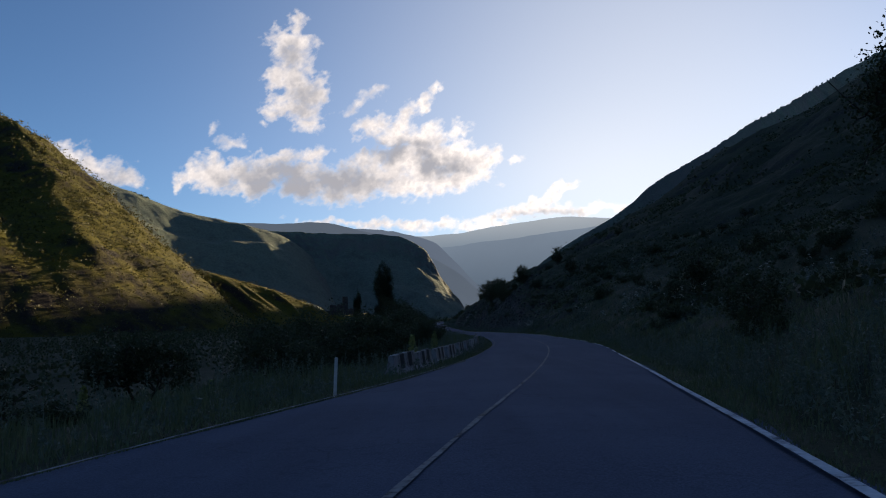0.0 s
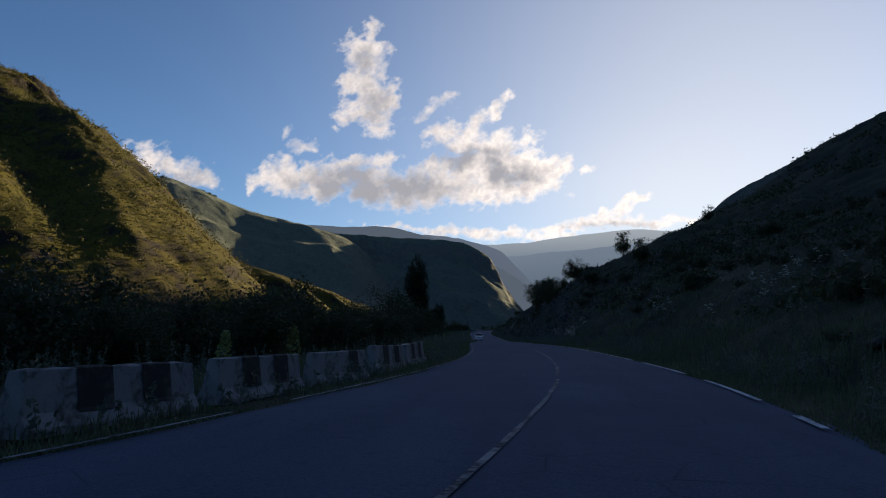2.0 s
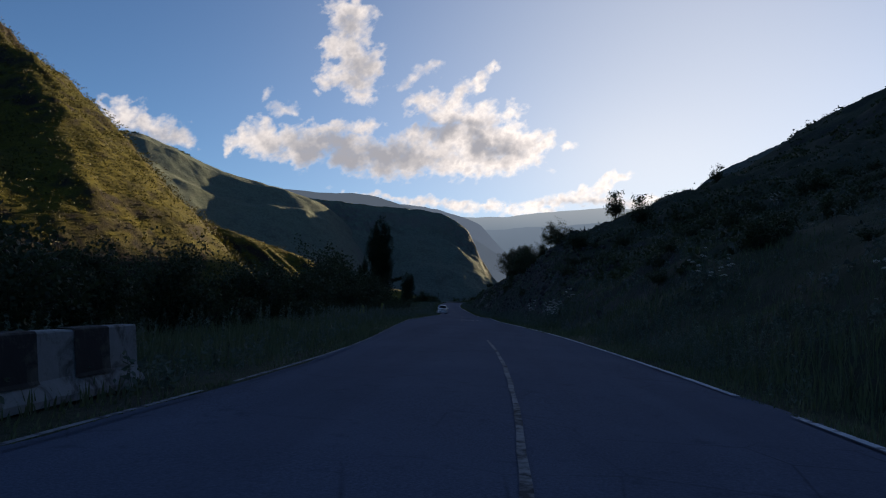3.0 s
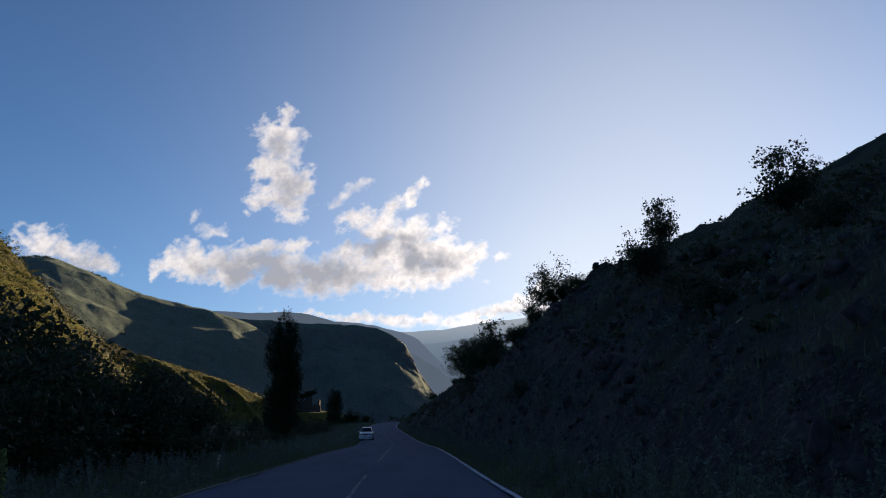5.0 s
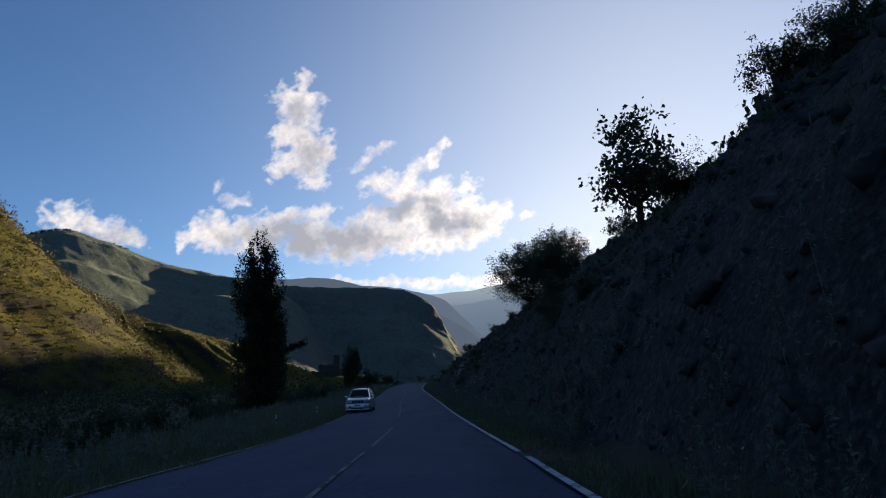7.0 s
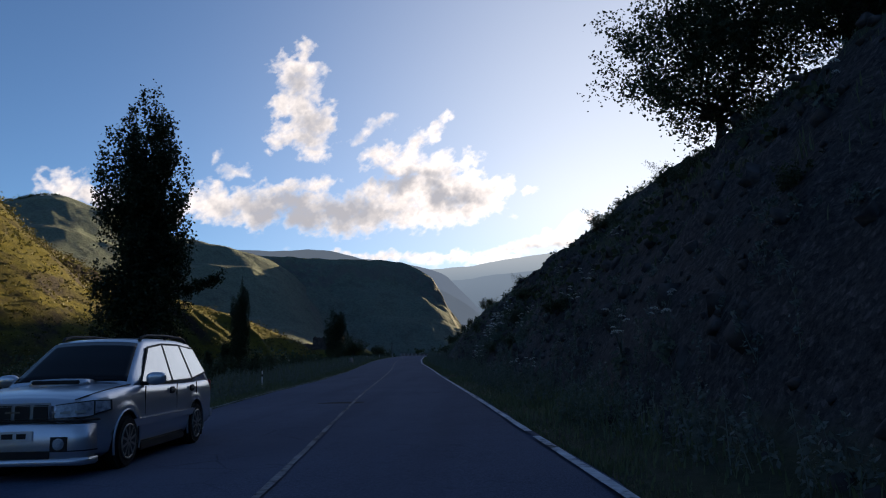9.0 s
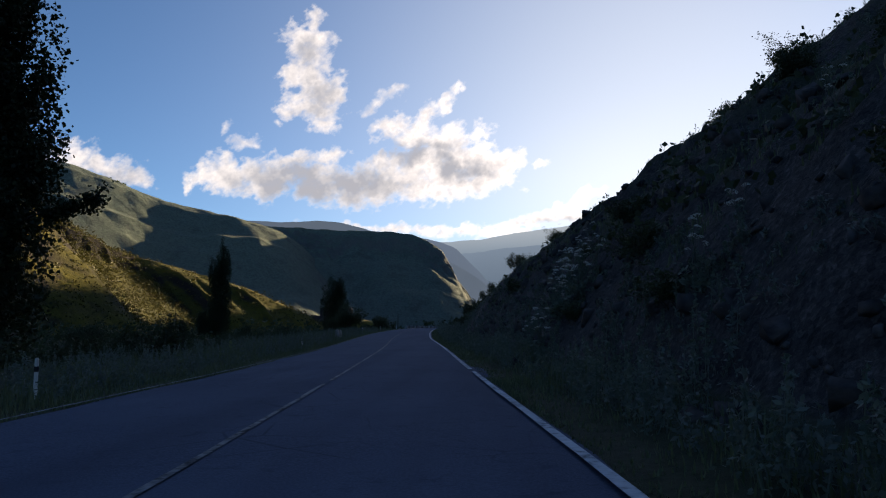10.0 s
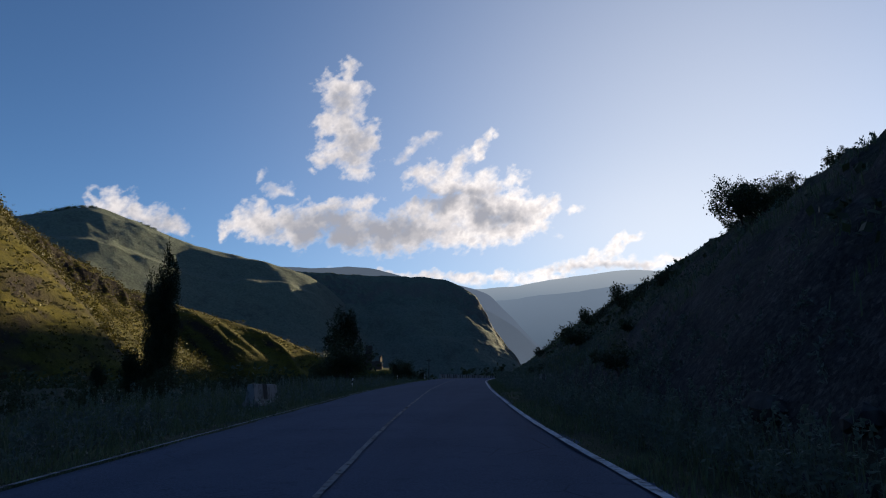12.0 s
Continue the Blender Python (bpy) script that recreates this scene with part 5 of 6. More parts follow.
k = 0
for y0, out0, n, wide in ((108.6, 2.1, 8, 0.8), (105.3, 2.0, 3, 0.5), (110, 2.7, 4, 0.6), (77.2, 7.9, 10, 1.2), (124, 21.0, 6, 2.2), (66, 8.6, 6, 1.6), (238.5, 3.1, 12, 0.6), (241, 3.6, 5, 0.9), (243, 4.2, 3, 1.2), (228, 4.6, 4, 1.6), (216, 4.2, 5, 2.0), (206, 3.6, 3, 1.5), (60, 9.0, 4, 2.2), (75, 8.0, 5, 3.0), (48, 12.0, 5, 3.0), (90, 6.5, 4, 2.5), (30, 10, 4, 3)):
    for i in range(n):
        y = y0 + wide * RNG.normal()
        umbellifer(float(edge_r(y)) + max(1.2, out0 + wide * 0.7 * RNG.normal()), y, (0.9 if 100 < y0 < 112 or y0 == 238.5 else 0.7) + 0.35 * RNG.random(), 1000 + k)
        k += 1


# ---- the silver estate car on the other lane ----
def loft(rings, cap=True):
    """Skin over half-sections, mirrored across the car's middle."""
    bm = bmesh.new()
    rows = []
    for x, half in rings:
        full = [(y, z) for y, z in half] + [(-y, z) for y, z in reversed(half) if y > 1e-6]
        rows.append([bm.verts.new((x, y, z)) for y, z in full])
    n = len(rows[0])
    for a, b in zip(rows, rows[1:]):
        for j in range(n):
            bm.faces.new((a[j], b[j], b[(j + 1) % n], a[(j + 1) % n]))
    if cap:
        bm.faces.new(rows[0])
        bm.faces.new(list(reversed(rows[-1])))
    bmesh.ops.recalc_face_normals(bm, faces=bm.faces)
    for f in bm.faces:
        f.smooth = True
    return bm


def panel(points, thick=0.012):
    """A thin closed panel on the given corners, raised along its own normal."""
    bm = bmesh.new()
    f = bm.faces.new([bm.verts.new(p) for p in points])
    bm.normal_update()
    up = f.normal * thick
    made = bmesh.ops.extrude_face_region(bm, geom=[f])["geom"]
    bmesh.ops.translate(bm, vec=up, verts=[v for v in made if isinstance(v, bmesh.types.BMVert)])
    bmesh.ops.recalc_face_normals(bm, faces=bm.faces)
    return bm


def wrap_panel(s, y0, y1, z0, z1, proud):
    """A lamp glass that follows the rounded corner of the car's nose."""
    bm = bmesh.new()
    rows = []
    for k in range(9):
        y = y0 + (y1 - y0) * k / 8
        x = float(np.interp(y, [0.4, 0.52, 0.63, 0.72, 0.79, 0.85], [2.115, 2.1, 2.05, 1.97, 1.86, 1.66]))
        row = []
        share = (y - 0.42) / 0.43
        lo, hi = z0 + 0.012 + 0.06 * max(0.0, share - 0.72) / 0.28, z1 - 0.045 * (1 - share) - 0.02 * max(0.0, share - 0.8) / 0.2
        for z, off in ((lo, -0.05), (lo, proud), (hi, proud - 0.035), (hi, -0.07)):
            row.append(bm.verts.new((x + off * 0.85, s * (y + off * 0.5 * (y - 0.35) / 0.45), z)))
        rows.append(row)
    for a, b in zip(rows, rows[1:]):
        for j in range(4):
            bm.faces.new((a[j], b[j], b[(j + 1) % 4], a[(j + 1) % 4]))
    bm.faces.new(rows[0])
    bm.faces.new(list(reversed(rows[-1])))
    bmesh.ops.recalc_face_normals(bm, faces=bm.faces)
    return bm


def disc(r, width, bevel, seg=28):
    bm = bmesh.new()
    bmesh.ops.create_cone(bm, cap_ends=True, segments=seg, radius1=r, radius2=r, depth=width, matrix=Matrix.Rotation(radians(90), 4, "X"))
    if bevel:
        rim = [e for e in bm.edges if abs(abs(e.verts[0].co.y) - width / 2) < 1e-4 and abs(e.verts[0].co.y - e.verts[1].co.y) < 1e-4]
        bmesh.ops.bevel(bm, geom=rim, offset=bevel, segments=3, affect="EDGES")
    return bm


def body_shell():
    """The car's lower body: smooth sections along its length, with real openings for the wheels."""
    knots = np.array([(2.14, 0.40, 0.36, 0.755), (2.11, 0.52, 0.3, 0.805), (2.05, 0.64, 0.26, 0.85), (1.96, 0.735, 0.23, 0.885), (1.84, 0.8, 0.21, 0.912), (1.66, 0.842, 0.2, 0.938), (1.3, 0.862, 0.2, 0.972), (0.85, 0.866, 0.2, 1.0), (0.0, 0.868, 0.2, 0.985),
                      (-1.0, 0.868, 0.2, 0.975), (-1.7, 0.86, 0.21, 0.985), (-2.12, 0.835, 0.25, 0.99), (-2.26, 0.79, 0.3, 0.965), (-2.32, 0.7, 0.34, 0.91)])[::-1]
    xs = np.unique(np.concatenate([np.arange(-2.32, 2.0, 0.045), np.linspace(2.0, 2.14, 7)]))
    hw, zb, zt = (np.interp(xs, knots[:, 0], knots[:, k]) for k in (1, 2, 3))
    rows = []
    for x, w, b, t in zip(xs, hw, zb, zt):
        half = np.array([(0, b), (w * 0.84, b), (w * 0.945, b + 0.05), (w * 0.98, b + 0.15), (w * 0.995, b + 0.29), (w, b + 0.4), (w * 0.996, t - 0.22), (w * 0.975, t - 0.11), (w * 0.94, t - 0.045), (w * 0.86, t - 0.006), (w * 0.5, t + 0.02), (0, t + 0.03)])
        run = np.concatenate([[0], np.cumsum(np.hypot(*np.diff(half, axis=0).T))])
        at = np.concatenate([np.linspace(0, run[1], 4)[:-1], np.linspace(run[1], run[8], 26)[:-1], np.linspace(run[8], run[-1], 12)])
        y, z = np.interp(at, run, half[:, 0]), np.interp(at, run, half[:, 1])
        rows.append(np.concatenate([np.stack([np.full_like(y, x), y, z], 1), np.stack([np.full_like(y, x), -y, z], 1)[-2:0:-1]]))
    v = np.array(rows)
    for wx in (1.2625, -1.2625):
        dx, dz = v[..., 0] - wx, v[..., 2] - 0.325
        r = np.hypot(dx, dz)
        side = np.abs(v[..., 1]) > 0.5
        flare = 0.022 * np.exp(-(((r - 0.4) / 0.05) ** 2)) * side
        v[..., 1] += np.sign(v[..., 1]) * flare
        near = side & (np.abs(r - 0.375) < 0.032)
        k = np.where(near, 0.375 / np.maximum(r, 1e-6), 1.0)
        v[..., 0], v[..., 2] = wx + dx * k, 0.325 + dz * k
    n, m = v.shape[:2]
    i, q = np.arange(n - 1)[:, None], np.arange(m)[None]
    f = np.stack([i * m + q, (i + 1) * m + q, (i + 1) * m + (q + 1) % m, i * m + (q + 1) % m], -1).reshape(-1, 4)
    mid = v.reshape(-1, 3)[f].mean(1)
    hole = np.zeros(len(f), bool)
    for wx in (1.2625, -1.2625):
        hole |= (np.hypot(mid[:, 0] - wx, mid[:, 2] - 0.325) < 0.372) & (np.abs(mid[:, 1]) > 0.5)
    bm = bmesh.new()
    vs = [bm.verts.new(p) for p in v.reshape(-1, 3)]
    for face in f[~hole]:
        bm.faces.new([vs[a] for a in face])
    bm.faces.new([vs[a] for a in range(m)])
    bm.faces.new([vs[(n - 1) * m + a] for a in range(m - 1, -1, -1)])
    bmesh.ops.recalc_face_normals(bm, faces=bm.faces)
    for face in bm.faces:
        face.smooth = len(face.verts) == 4
    return bm


def egg(size, at, seg=20):
    """A smooth rounded housing."""
    bm = bmesh.new()
    bmesh.ops.create_uvsphere(bm, u_segments=seg, v_segments=seg // 2, radius=0.5)
    for v in bm.verts:
        v.co = Vector([math.copysign(abs(c * 2) ** 0.72, c) * 0.5 * w + o for c, w, o in zip(v.co, size, at)])
    for f in bm.faces:
        f.smooth = True
    return bm


def curved_screen(sections):
    """Windscreen glass that lies on the cabin's sloping front."""
    table = np.array(sections)[::-1]
    bm = bmesh.new()
    sheets = []
    for lift in (0.016, -0.02):
        rows = []
        for x in np.linspace(0.94, 0.27, 9):
            wr, zr = np.interp(x, table[:, 0], table[:, 2]), np.interp(x, table[:, 0], table[:, 3])
            ys = np.linspace(-1, 1, 15) * (wr - 0.055)
            rows.append([bm.verts.new((x, y, zr + lift + np.interp(abs(y), [0, wr * 0.5, wr - 0.08, wr - 0.02], [0.025, 0.018, 0, -0.02]))) for y in ys])
        for a, b in zip(rows, rows[1:]):
            for k in range(14):
                bm.faces.new((a[k], a[k + 1], b[k + 1], b[k]) if lift > 0 else (b[k], b[k + 1], a[k + 1], a[k])).smooth = True
        sheets.append(rows[0] + [r[-1] for r in rows[1:]] + rows[-1][-2::-1] + [r[0] for r in rows[-2:0:-1]])
    up, down = sheets
    for k in range(len(up)):
        j = (k + 1) % len(up)
        bm.faces.new((up[k], down[k], down[j], up[j]))
    bmesh.ops.recalc_face_normals(bm, faces=bm.faces)
    return bm


def build_car(at, size):
    car = thing("estate_car", "dusty silver estate car with roof rails on the road", "car", at=at)
    car.scale = (size, size, size)
    part("body", body_shell(), SILVER, car)
    sections = ((0.98, 0.79, 0.77, 1.0), (0.8, 0.79, 0.725, 1.13), (0.6, 0.79, 0.68, 1.28), (0.4, 0.79, 0.635, 1.42), (0.26, 0.79, 0.605, 1.52), (0.14, 0.79, 0.595, 1.56), (0.0, 0.79, 0.588, 1.575), (-0.45, 0.79, 0.582, 1.595), (-0.9, 0.79, 0.58, 1.6), (-1.4, 0.79, 0.578, 1.585), (-1.75, 0.78, 0.57, 1.56), (-1.92, 0.775, 0.575, 1.51), (-2.03, 0.77, 0.6, 1.4), (-2.16, 0.76, 0.66, 1.18), (-2.27, 0.75, 0.72, 0.97))
    cabin = []
    for x, wb, wr, zr in sections:
        cabin.append((x, [(0, 0.93), (wb, 0.93), (wb * 0.5 + wr * 0.5 + 0.008, 0.5 * (0.93 + zr)), (wr + 0.004, zr - 0.06), (wr - 0.02, zr - 0.02), (wr - 0.08, zr), (wr * 0.5, zr + 0.018), (0, zr + 0.025)]))
    part("cabin", loft(cabin), SILVER, car)
    part("windscreen", curved_screen(sections), GLASS_DARK, car, "dark curved windscreen")
    part("rear_window", panel([(-2.24, 0.6, 1.05), (-2.24, -0.6, 1.05), (-2.0, -0.52, 1.45), (-2.0, 0.52, 1.45)], 0.03), GLASS_DARK, car)

    def side_y(z):
        return 0.79 - (z - 0.93) / 0.65 * 0.205 + 0.016

    for s in (1, -1):
        for outline in ([(0.66, 1.0), (0.14, 1.45), (-0.36, 1.5), (-0.4, 1.0)], [(-0.47, 1.0), (-0.43, 1.5), (-1.06, 1.5), (-1.26, 1.01)], [(-1.34, 1.02), (-1.14, 1.495), (-1.7, 1.455), (-1.99, 1.1)]):
            cx, cz = sum(p[0] for p in outline) / 4, sum(p[1] for p in outline) / 4
            rim = [(cx + (x - cx) * 1.1, s * (side_y(cz + (z - cz) * 1.12) - 0.004), cz + (z - cz) * 1.12) for x, z in outline]
            part("window_frame", panel(rim if s < 0 else list(reversed(rim)), 0.008), TRIM, car)
            pts = [(x, s * side_y(z), z) for x, z in outline]
            part("side_window", panel(pts if s < 0 else list(reversed(pts)), 0.008), SIDE_GLASS, car, "side window mirroring the sky")
        for x in (-0.435, -1.3, 0.72):
            part("door_gap", box_bm((0.01, 0.012, 0.36), (x, s * 0.862, 0.78)), TRIM, car)
        for x in (-0.25, -1.1):
            recess = egg((0.19, 0.03, 0.1), (x, s * 0.862, 0.87))
            part("handle_pull", box_bm((0.17, 0.03, 0.03), (x, s * 0.882, 0.875), 0.01), RIM, part("door_handle", recess, TRIM, car, "dark recessed door handle"))
        part("side_moulding", box_bm((2.3, 0.03, 0.1), (-0.05, s * 0.875, 0.52), 0.01), SILVER, car)
        part("sill", box_bm((1.6, 0.05, 0.12), (0.0, s * 0.83, 0.22), 0.015), TRIM, car)
        mirror = part("mirror", egg((0.15, 0.25, 0.165), (0.62, s * 0.955, 1.05)), SILVER, car)
        part("mirror_stalk", box_bm((0.06, 0.1, 0.05), (0.64, s * 0.82, 0.99), 0.01), TRIM, mirror)
        rail = joined([tube([(0.14, s * 0.52, 1.555), (0.08, s * 0.523, 1.605), (-0.1, s * 0.525, 1.635), (-0.8, s * 0.523, 1.65), (-1.5, s * 0.518, 1.635), (-1.68, s * 0.515, 1.6), (-1.74, s * 0.513, 1.55)], [0.022, 0.024, 0.021, 0.021, 0.021, 0.024, 0.022], 8),
                       tube([(-0.8, s * 0.52, 1.58), (-0.8, s * 0.523, 1.65)], [0.026, 0.02], 8)])
        part("roof_rail", mesh_np("roof_rail", *rail, TRIM), None, car, "black roof rail")
        for wx in (1.2625, -1.2625):
            arc = [(wx + 0.376 * math.cos(a), s * 0.872, 0.325 + 0.376 * math.sin(a)) for a in np.linspace(-0.32, math.pi + 0.32, 22)]
            part("arch_lip", mesh_np("arch_lip", *tube(arc, [0.014] * 22, 6), SILVER), None, car)
            liner = disc(0.4, 0.34, 0.0, 28)
            bmesh.ops.translate(liner, verts=liner.verts, vec=(wx, s * 0.52, 0.36))
            part("wheel_well", liner, TRIM, car, "dark wheel well")
        head = part("headlight", wrap_panel(s, 0.43, 0.755, 0.662, 0.846, 0.034), LENS, car, "clear wraparound headlight")
        part("lamp_rim", wrap_panel(s, 0.42, 0.85, 0.652, 0.856, 0.024), TRIM, head)
        part("indicator", wrap_panel(s, 0.765, 0.84, 0.668, 0.845, 0.034), LENS, head)
        for yy in (0.53, 0.66):
            part("reflector", wrap_panel(s, yy - 0.045, yy + 0.045, 0.7, 0.8, 0.034), RIM, head, "bright reflector bowl")
        part("bonnet_gap", mesh_np("bonnet_gap", *tube([(x, s * y, z) for x, y, z in ((2.03, 0.6, 0.858), (1.9, 0.67, 0.896), (1.7, 0.71, 0.93), (1.3, 0.74, 0.968), (0.95, 0.76, 0.992))], [0.006] * 5, 5), TRIM), None, car)
        fog = disc(0.062, 0.05, 0.01, 20)
        bmesh.ops.rotate(fog, verts=fog.verts, matrix=Matrix.Rotation(radians(90), 3, "Z"))
        bmesh.ops.translate(fog, verts=fog.verts, vec=(2.205, s * 0.53, 0.4))
        ring = part("fog_light_surround", box_bm((0.06, 0.23, 0.2), (2.185, s * 0.53, 0.4), 0.025), TRIM, car)
        part("fog_light", fog, LENS, ring)
        part("tail_light", box_bm((0.08, 0.16, 0.3), (-2.27, s * 0.7, 0.82), 0.02), RED, car, "red tail light")
        part("mud_flap", box_bm((0.02, 0.2, 0.26), (-1.66, s * 0.75, 0.25)), TRIM, car)
    part("front_bumper", loft([(2.02, [(0, 0.22), (0.82, 0.22), (0.86, 0.34), (0.84, 0.6), (0, 0.64)]), (2.15, [(0, 0.2), (0.74, 0.2), (0.78, 0.34), (0.76, 0.6), (0, 0.63)]), (2.2, [(0, 0.25), (0.6, 0.25), (0.64, 0.34), (0.62, 0.56), (0, 0.6)])]), SILVER, car)
    part("bumper_lip", loft([(2.0, [(0, 0.17), (0.84, 0.17), (0.87, 0.2), (0.86, 0.25), (0, 0.25)]), (2.17, [(0, 0.17), (0.77, 0.17), (0.8, 0.2), (0.78, 0.25), (0, 0.25)]), (2.225, [(0, 0.18), (0.62, 0.18), (0.65, 0.2), (0.63, 0.24), (0, 0.24)])]), SILVER, car)
    # Thin black strip stands in for the shade line under the bumper's crease.
    part("crease_shade_strip", loft([(2.02, [(0, 0.318), (0.866, 0.318), (0.868, 0.322), (0.866, 0.33), (0, 0.33)]), (2.15, [(0, 0.318), (0.787, 0.318), (0.789, 0.322), (0.787, 0.33), (0, 0.33)]), (2.203, [(0, 0.318), (0.645, 0.318), (0.647, 0.322), (0.645, 0.33), (0, 0.33)])]), TRIM, car)
    part("bumper_gap", loft([(1.95, [(0, 0.63), (0.85, 0.63), (0.852, 0.64), (0.85, 0.65), (0, 0.65)]), (2.12, [(0, 0.63), (0.76, 0.63), (0.762, 0.64), (0.76, 0.65), (0, 0.65)]), (2.165, [(0, 0.63), (0.6, 0.63), (0.602, 0.64), (0.6, 0.65), (0, 0.65)])]), TRIM, car)
    part("bumper_intake", box_bm((0.05, 0.9, 0.11), (2.185, 0, 0.29), 0.015), TRIM, car)
    grille = part("grille", box_bm((0.07, 0.84, 0.2), (2.132, 0, 0.735), 0.03), SILVER, car)
    for yy in (-0.3, -0.1, 0.1, 0.3):
        part("grille_opening", box_bm((0.03, 0.184, 0.16), (2.16, yy, 0.735), 0.014), TRIM, grille, "black grille opening")
    part("badge", box_bm((0.012, 0.16, 0.014), (2.177, 0, 0.74)), RIM, grille)
    plate = part("number_plate", box_bm((0.012, 0.5, 0.11), (2.21, 0.0, 0.49), 0.004), PLATE, car, "white plate with dark bars")
    for yy, w in ((-0.15, 0.08), (-0.02, 0.12), (0.13, 0.1)):
        part("plate_bar", box_bm((0.004, w, 0.055), (2.2175, yy, 0.49)), TRIM, plate)
    part("rear_bumper", box_bm((0.2, 1.6, 0.24), (-2.28, 0, 0.42), 0.05), SILVER, car)
    scoop = part("bonnet_scoop", loft([(0.9, [(0, 1.0), (0.36, 1.0), (0.33, 1.04), (0, 1.05)]), (1.12, [(0, 0.98), (0.36, 0.98), (0.32, 1.07), (0, 1.08)]), (1.3, [(0, 0.96), (0.33, 0.96), (0.3, 1.065), (0, 1.075)])]), SILVER, car)
    part("scoop_slot", box_bm((0.03, 0.58, 0.045), (1.302, 0, 1.038), 0.012), TRIM, scoop, "black air slot")
    for yy in (-0.2, 0.35):
        wiper = box_bm((0.03, 0.5, 0.015), (1.0, yy, 1.04))
        part("wiper", wiper, TRIM, car)
    tyre, hub = bm_mesh("tyre", disc(0.325, 0.2, 0.045), TYRE), None
    bm = disc(0.205, 0.21, 0.012)
    hub = bm_mesh("rim", bm, TRIM)
    bm = bmesh.new()
    for k in range(10):
        m = Matrix.Rotation(k * math.tau / 10, 4, "Y")
        made = bmesh.ops.create_cube(bm, size=1, matrix=m @ Matrix.Translation((0, 0, 0.11)) @ Matrix.Diagonal((0.028, 0.222, 0.19, 1)))
    spokes = bm_mesh("spokes", bm, RIM)
    ring = np.linspace(0, math.tau, 25)
    lip = mesh_np("rim_lip", *joined([tube([(0.198 * math.cos(a), yy, 0.198 * math.sin(a)) for a in ring], [0.014] * 25, 6) for yy in (-0.1, 0.1)]), RIM)
    for x in (1.2625, -1.2625):
        for s in (1, -1):
            wheel = part("wheel", tyre, None, car, "black tyre on a spoked alloy rim")
            wheel.location = (x, s * 0.79, 0.325)
            part("rim", hub, None, wheel)
            part("spokes", spokes, None, wheel)
            part("rim_lip", lip, None, wheel)
    return car


build_car(pose(-4.03, 201.75, -1.475, 0, 0, -87), 1.0)

# ---- far along the valley ----
def far_woods(name, n, x0, x1, y0, y1, tall, label, seed, per=26):
    rng = np.random.default_rng(seed)
    x, y = rng.uniform(x0, x1, n), rng.uniform(y0, y1, n)
    keep = (x < edge_l(y) - 6) | (y > 470)
    x, y = x[keep], y[keep]
    h = rng.uniform(*tall, len(x))
    t = rng.random((len(x), per))
    c = np.stack([x, y, land(x, y)], 1)[:, None] + rng.normal(size=(len(x), per, 3)) * (h[:, None, None] * np.array((0.3, 0.3, 0.0)))
    c[..., 2] += t * h[:, None]
    v, f = leaves(c.reshape(-1, 3), np.mean(tall) * 0.24, rng, 1.2)
    return tagged(new(name, mesh_np(name, v, f, LEAF, flat=True)), label, "woods", kind="stuff")


far_woods("far_woods", 420, -140, 10, 395, 640, (2.5, 6), "dark belt of trees beyond the bend", 401)
far_woods("far_woods", 700, -330, 260, 640, 1250, (5, 11), "distant valley woods below the mountain", 402, 18)
far_woods("far_woods", 160, -130, -60, 180, 420, (1.5, 4), "scattered dark scrub in the valley meadow", 403)
far_woods("meadow_scrub", 2600, -175, -30, -10, 440, (0.9, 2.4), "low dark scrub all over the valley meadow", 404, 16)


def ridge_trees(n, seed):
    rng = np.random.default_rng(seed)
    c = crest_line(RIDGE_CREST, 320)
    pick = rng.integers(166, 212, n)
    keep = vnoise(pick / 7.0, pick * 0.0, seed) > -0.25
    at = c[pick[keep]] + rng.normal(size=(int(keep.sum()), 3)) * (3, 3, 0.5) - (0, 0, 2.0)
    h = rng.uniform(3, 7, len(at))
    p = at[:, None] + rng.normal(size=(len(at), 14, 3)) * (h[:, None, None] * np.array((0.3, 0.3, 0.2))) + np.array((0, 0, 0.3)) * h[:, None, None]
    v, f = leaves(p.reshape(-1, 3), 1.6, rng, 1.2)
    return tagged(new("ridge_woods", mesh_np("ridge_woods", v, f, LEAF, flat=True)), "thin line of dark trees along the mountain crest", "woods", kind="stuff")


ridge_trees(260, 405)


def mound(name, x, y, rx, ry, h, label, seed):
    u, a = np.meshgrid(np.linspace(0, 1, 24), np.linspace(0, 2 * np.pi, 60), indexing="ij")
    X, Y = x + rx * u * np.cos(a), y + ry * u * np.sin(a)
    Z = land(X, Y) - 1.0 + (h + 1) * (1 - smooth(0.25, 1.0, u)) + 0.12 * h * (1 - u) * fbm(X, Y, rx * 0.4, 4, seed)
    return tagged(new(name, grid_mesh(name, X, Y, Z, HILL)), label, "hill", kind="structure")


mound("hill_6", -165, 1120, 90, 70, 24, "rocky knoll that carries the ruined castle", 411)
mound("hill_7", 6, 520, 60, 40, 7, "low dark hummock beyond the road's bend", 412)


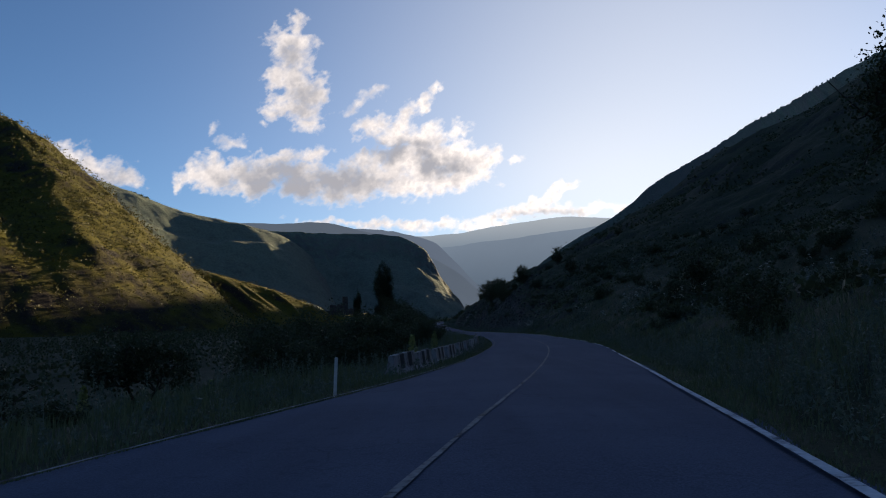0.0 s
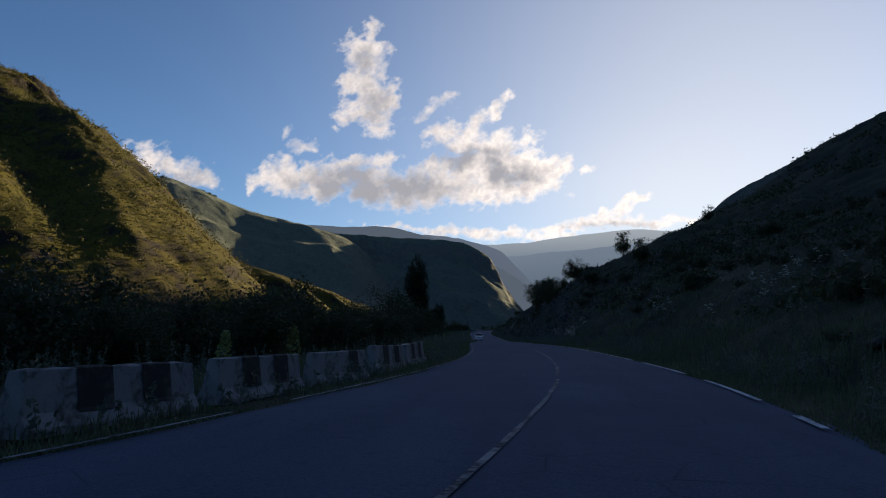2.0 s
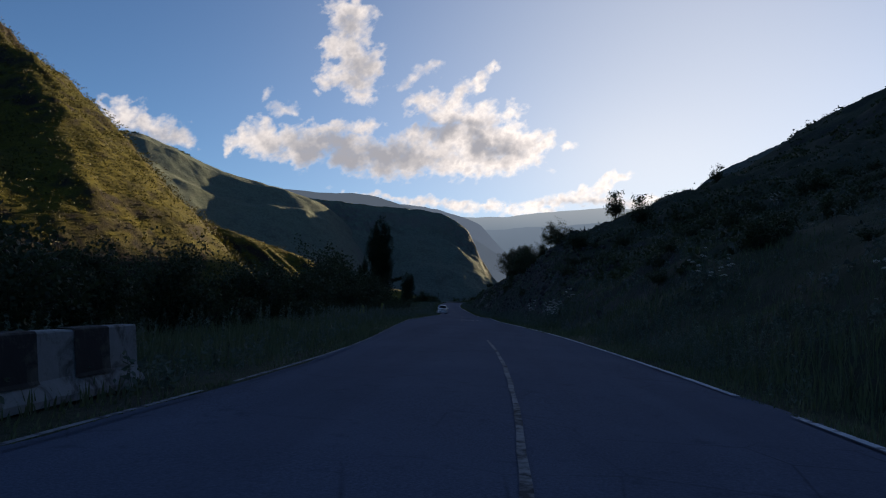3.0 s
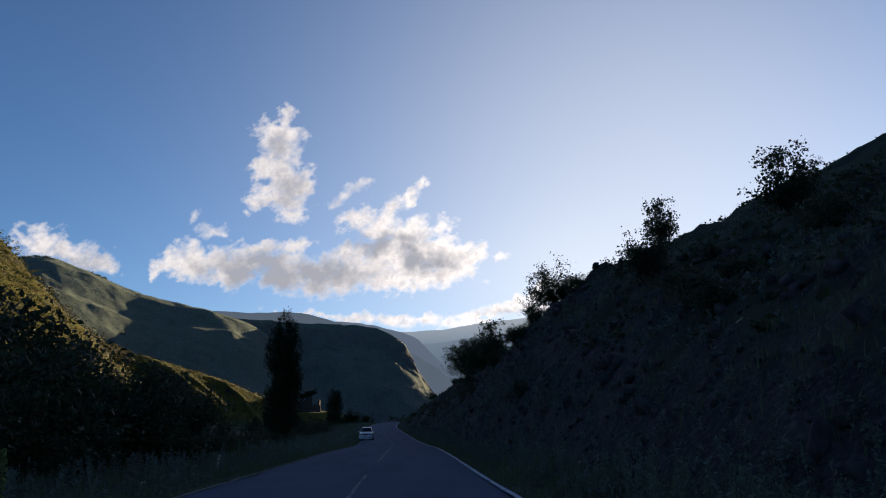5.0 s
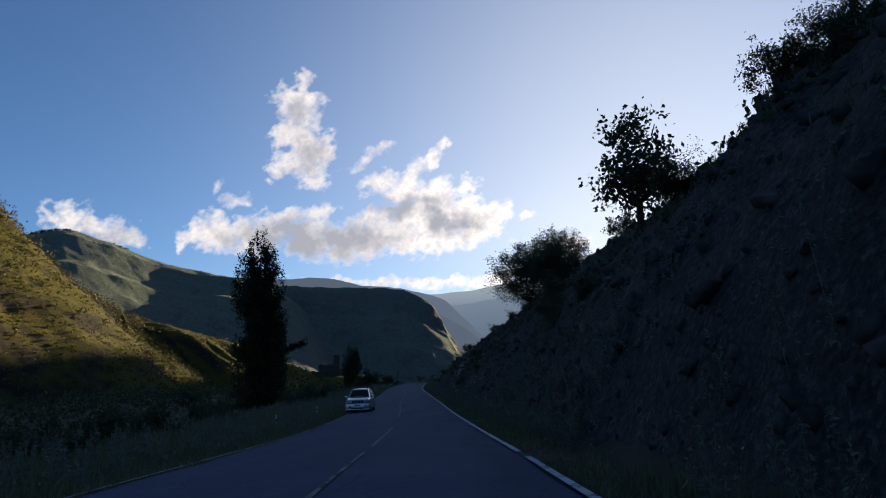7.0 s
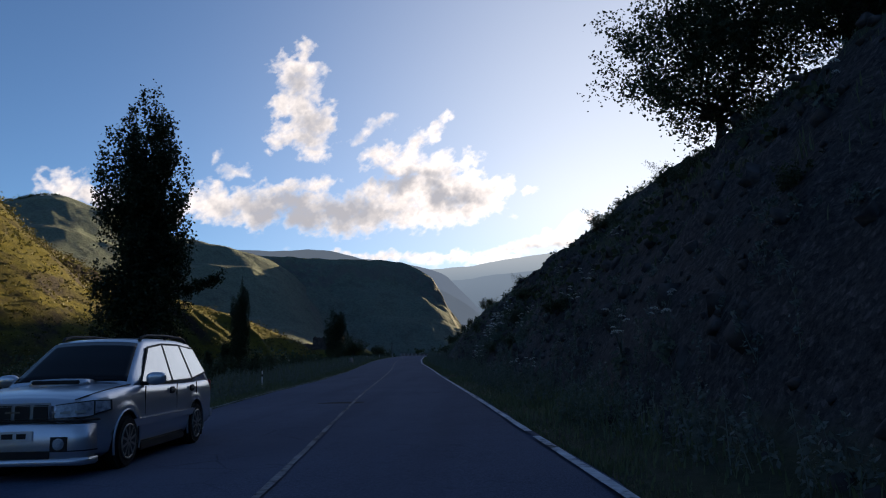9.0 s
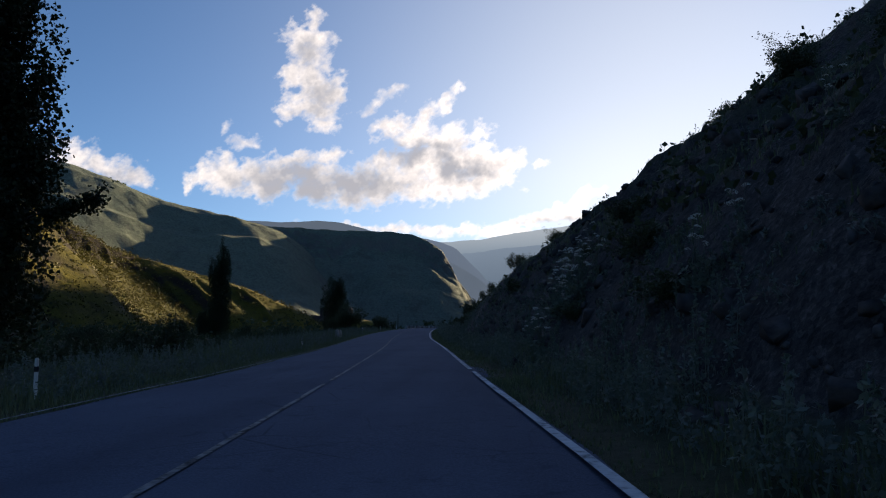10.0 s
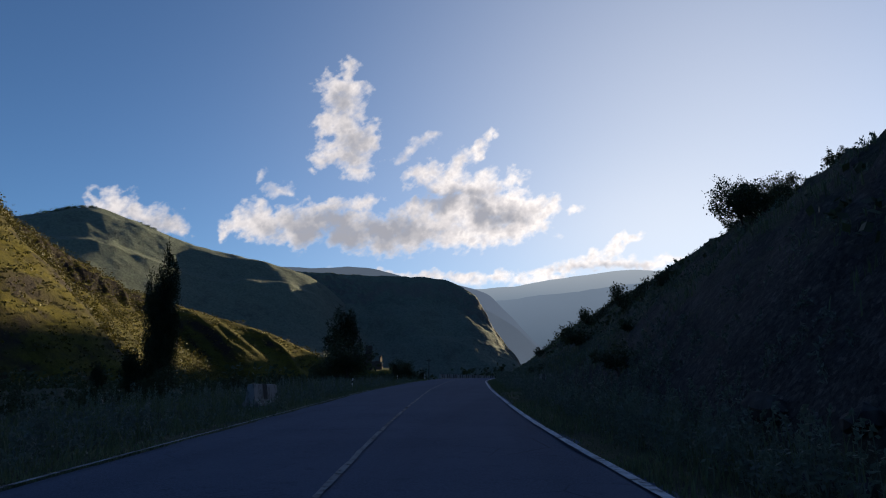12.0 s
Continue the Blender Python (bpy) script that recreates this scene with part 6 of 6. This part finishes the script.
def ruin():
    ob = thing("castle_ruin", "ruined stone castle with a square tower on a knoll", "castle", at=pose(-178, 1122, 18, 0, 0, 12))
    rng = np.random.default_rng(5)

    def wall(name, sx, sy, h, at, ragged):
        bm = bmesh.new()
        n = 9
        low = [(-0.5 + k / (n - 1)) * sx for k in range(n)]
        top = [h - ragged * abs(rng.normal()) for _ in range(n)]
        a = [bm.verts.new((x, -sy / 2, -4)) for x in low]
        b = [bm.verts.new((x, -sy / 2, z)) for x, z in zip(low, top)]
        c = [bm.verts.new((x, sy / 2, z)) for x, z in zip(low, top)]
        d = [bm.verts.new((x, sy / 2, -4)) for x in low]
        for k in range(n - 1):
            for p, q in ((a, b), (b, c), (c, d)):
                bm.faces.new((p[k], p[k + 1], q[k + 1], q[k]))
        bm.faces.new((a[0], b[0], c[0], d[0]))
        bm.faces.new((a[-1], d[-1], c[-1], b[-1]))
        bmesh.ops.recalc_face_normals(bm, faces=bm.faces)
        w = part(name, bm, WALL_STONE, ob)
        w.matrix_basis = at
        return w

    tower = wall("tower", 8, 8, 26, pose(0, 0, 0), 0.5)
    for z in (9, 17):
        part("window_slit", box_bm((0.9, 0.3, 2.2), (0.8, -4.05, z)), TRIM, tower)
    wall("curtain_wall", 22, 2, 15, pose(-13, -3, 0, 0, 0, 8), 1.8)
    wall("curtain_wall", 14, 2, 8, pose(9, -5, 0, 0, 0, -14), 1.6)
    wall("gable_wall", 7, 1.6, 14, pose(14, -2, 0, 0, 0, 70), 4)
    wall("curtain_wall", 26, 2, 6, pose(-24, -6, 0, 0, 0, 4), 1.2)
    return ob


ruin()
pole = thing("utility_pole", "plain dark wooden utility pole beyond the bend", "utility pole", at=pose(-25, 430, -1.5))
part("shaft", mesh_np("shaft", *tube([(0, 0, -1), (0, 0, 3.2), (0.05, 0, 7.2)], [0.14, 0.12, 0.09], 8), BARK), None, pole)
part("crossarm", box_bm((1.4, 0.09, 0.1), (0, 0, 6.7), 0.01), BARK, pole)


def cottage(x, y, turn, size):
    ob = thing("cottage", "small pale house far away below the mountain", "house", "houses of the far village", pose(x, y, ground_z(x, y) + 1.0, 0, 0, turn))
    ob.scale = (size, size, size)
    part("wall", box_bm((9, 7, 6), (0, 0, 1.5)), PLASTER, ob)
    bm = bmesh.new()
    v = [bm.verts.new(p) for p in ((-5, -4, 4.4), (5, -4, 4.4), (5, 4, 4.4), (-5, 4, 4.4), (-5, 0, 7.2), (5, 0, 7.2))]
    for f in ((0, 1, 5, 4), (2, 3, 4, 5), (0, 4, 3), (1, 2, 5), (3, 2, 1, 0)):
        bm.faces.new([v[i] for i in f])
    part("roof", bm, ROOF, ob)
    for xx in (-2.5, 0.2, 2.6):
        part("window", box_bm((1.1, 0.12, 1.4), (xx, -3.52, 2.4)), TRIM, ob)


for x, y, t, s in ((40, 1180, 10, 1.0), (70, 1230, 40, 1.1), (15, 1300, 70, 0.9), (-40, 1250, 20, 1.0), (95, 1150, 85, 1.0), (-70, 1340, 30, 1.1)):
    cottage(x, y, t, s)


# ---- angular rubble bedded in the cutting ----
def rubble(n, seed):
    rng = np.random.default_rng(seed)
    base = np.array([(sx, sy, sz) for sx in (-0.5, 0.5) for sy in (-0.5, 0.5) for sz in (-0.4, 0.4)])
    tris = np.array([(0, 1, 3), (0, 3, 2), (4, 6, 7), (4, 7, 5), (0, 4, 5), (0, 5, 1), (2, 3, 7), (2, 7, 6), (0, 2, 6), (0, 6, 4), (1, 5, 7), (1, 7, 3)])
    y = rng.uniform(112, 268, n)
    out = 1.6 + 9.5 * rng.random(n) ** 1.2
    x = edge_r(y) + out
    s = 0.1 + 0.36 * rng.random(n) ** 3
    at = np.stack([x, y, land(x, y)], 1)
    turn = np.linalg.qr(rng.normal(size=(n, 3, 3)))[0]
    corner = base[None] * rng.uniform(0.55, 1.25, (n, len(base), 3)) * s[:, None, None] * rng.uniform(0.5, 1.4, (n, 1, 3))
    v = np.einsum("nij,nkj->nki", turn, corner) + at[:, None]
    f = tris[None] + (np.arange(n) * len(base))[:, None, None]
    return tagged(new("rubble", mesh_np("rubble", v.reshape(-1, 3), f.reshape(-1, 3), STONE, flat=True)), "loose angular rubble bedded in the rock cutting", "rubble", kind="stuff")


rubble(4200, 421)
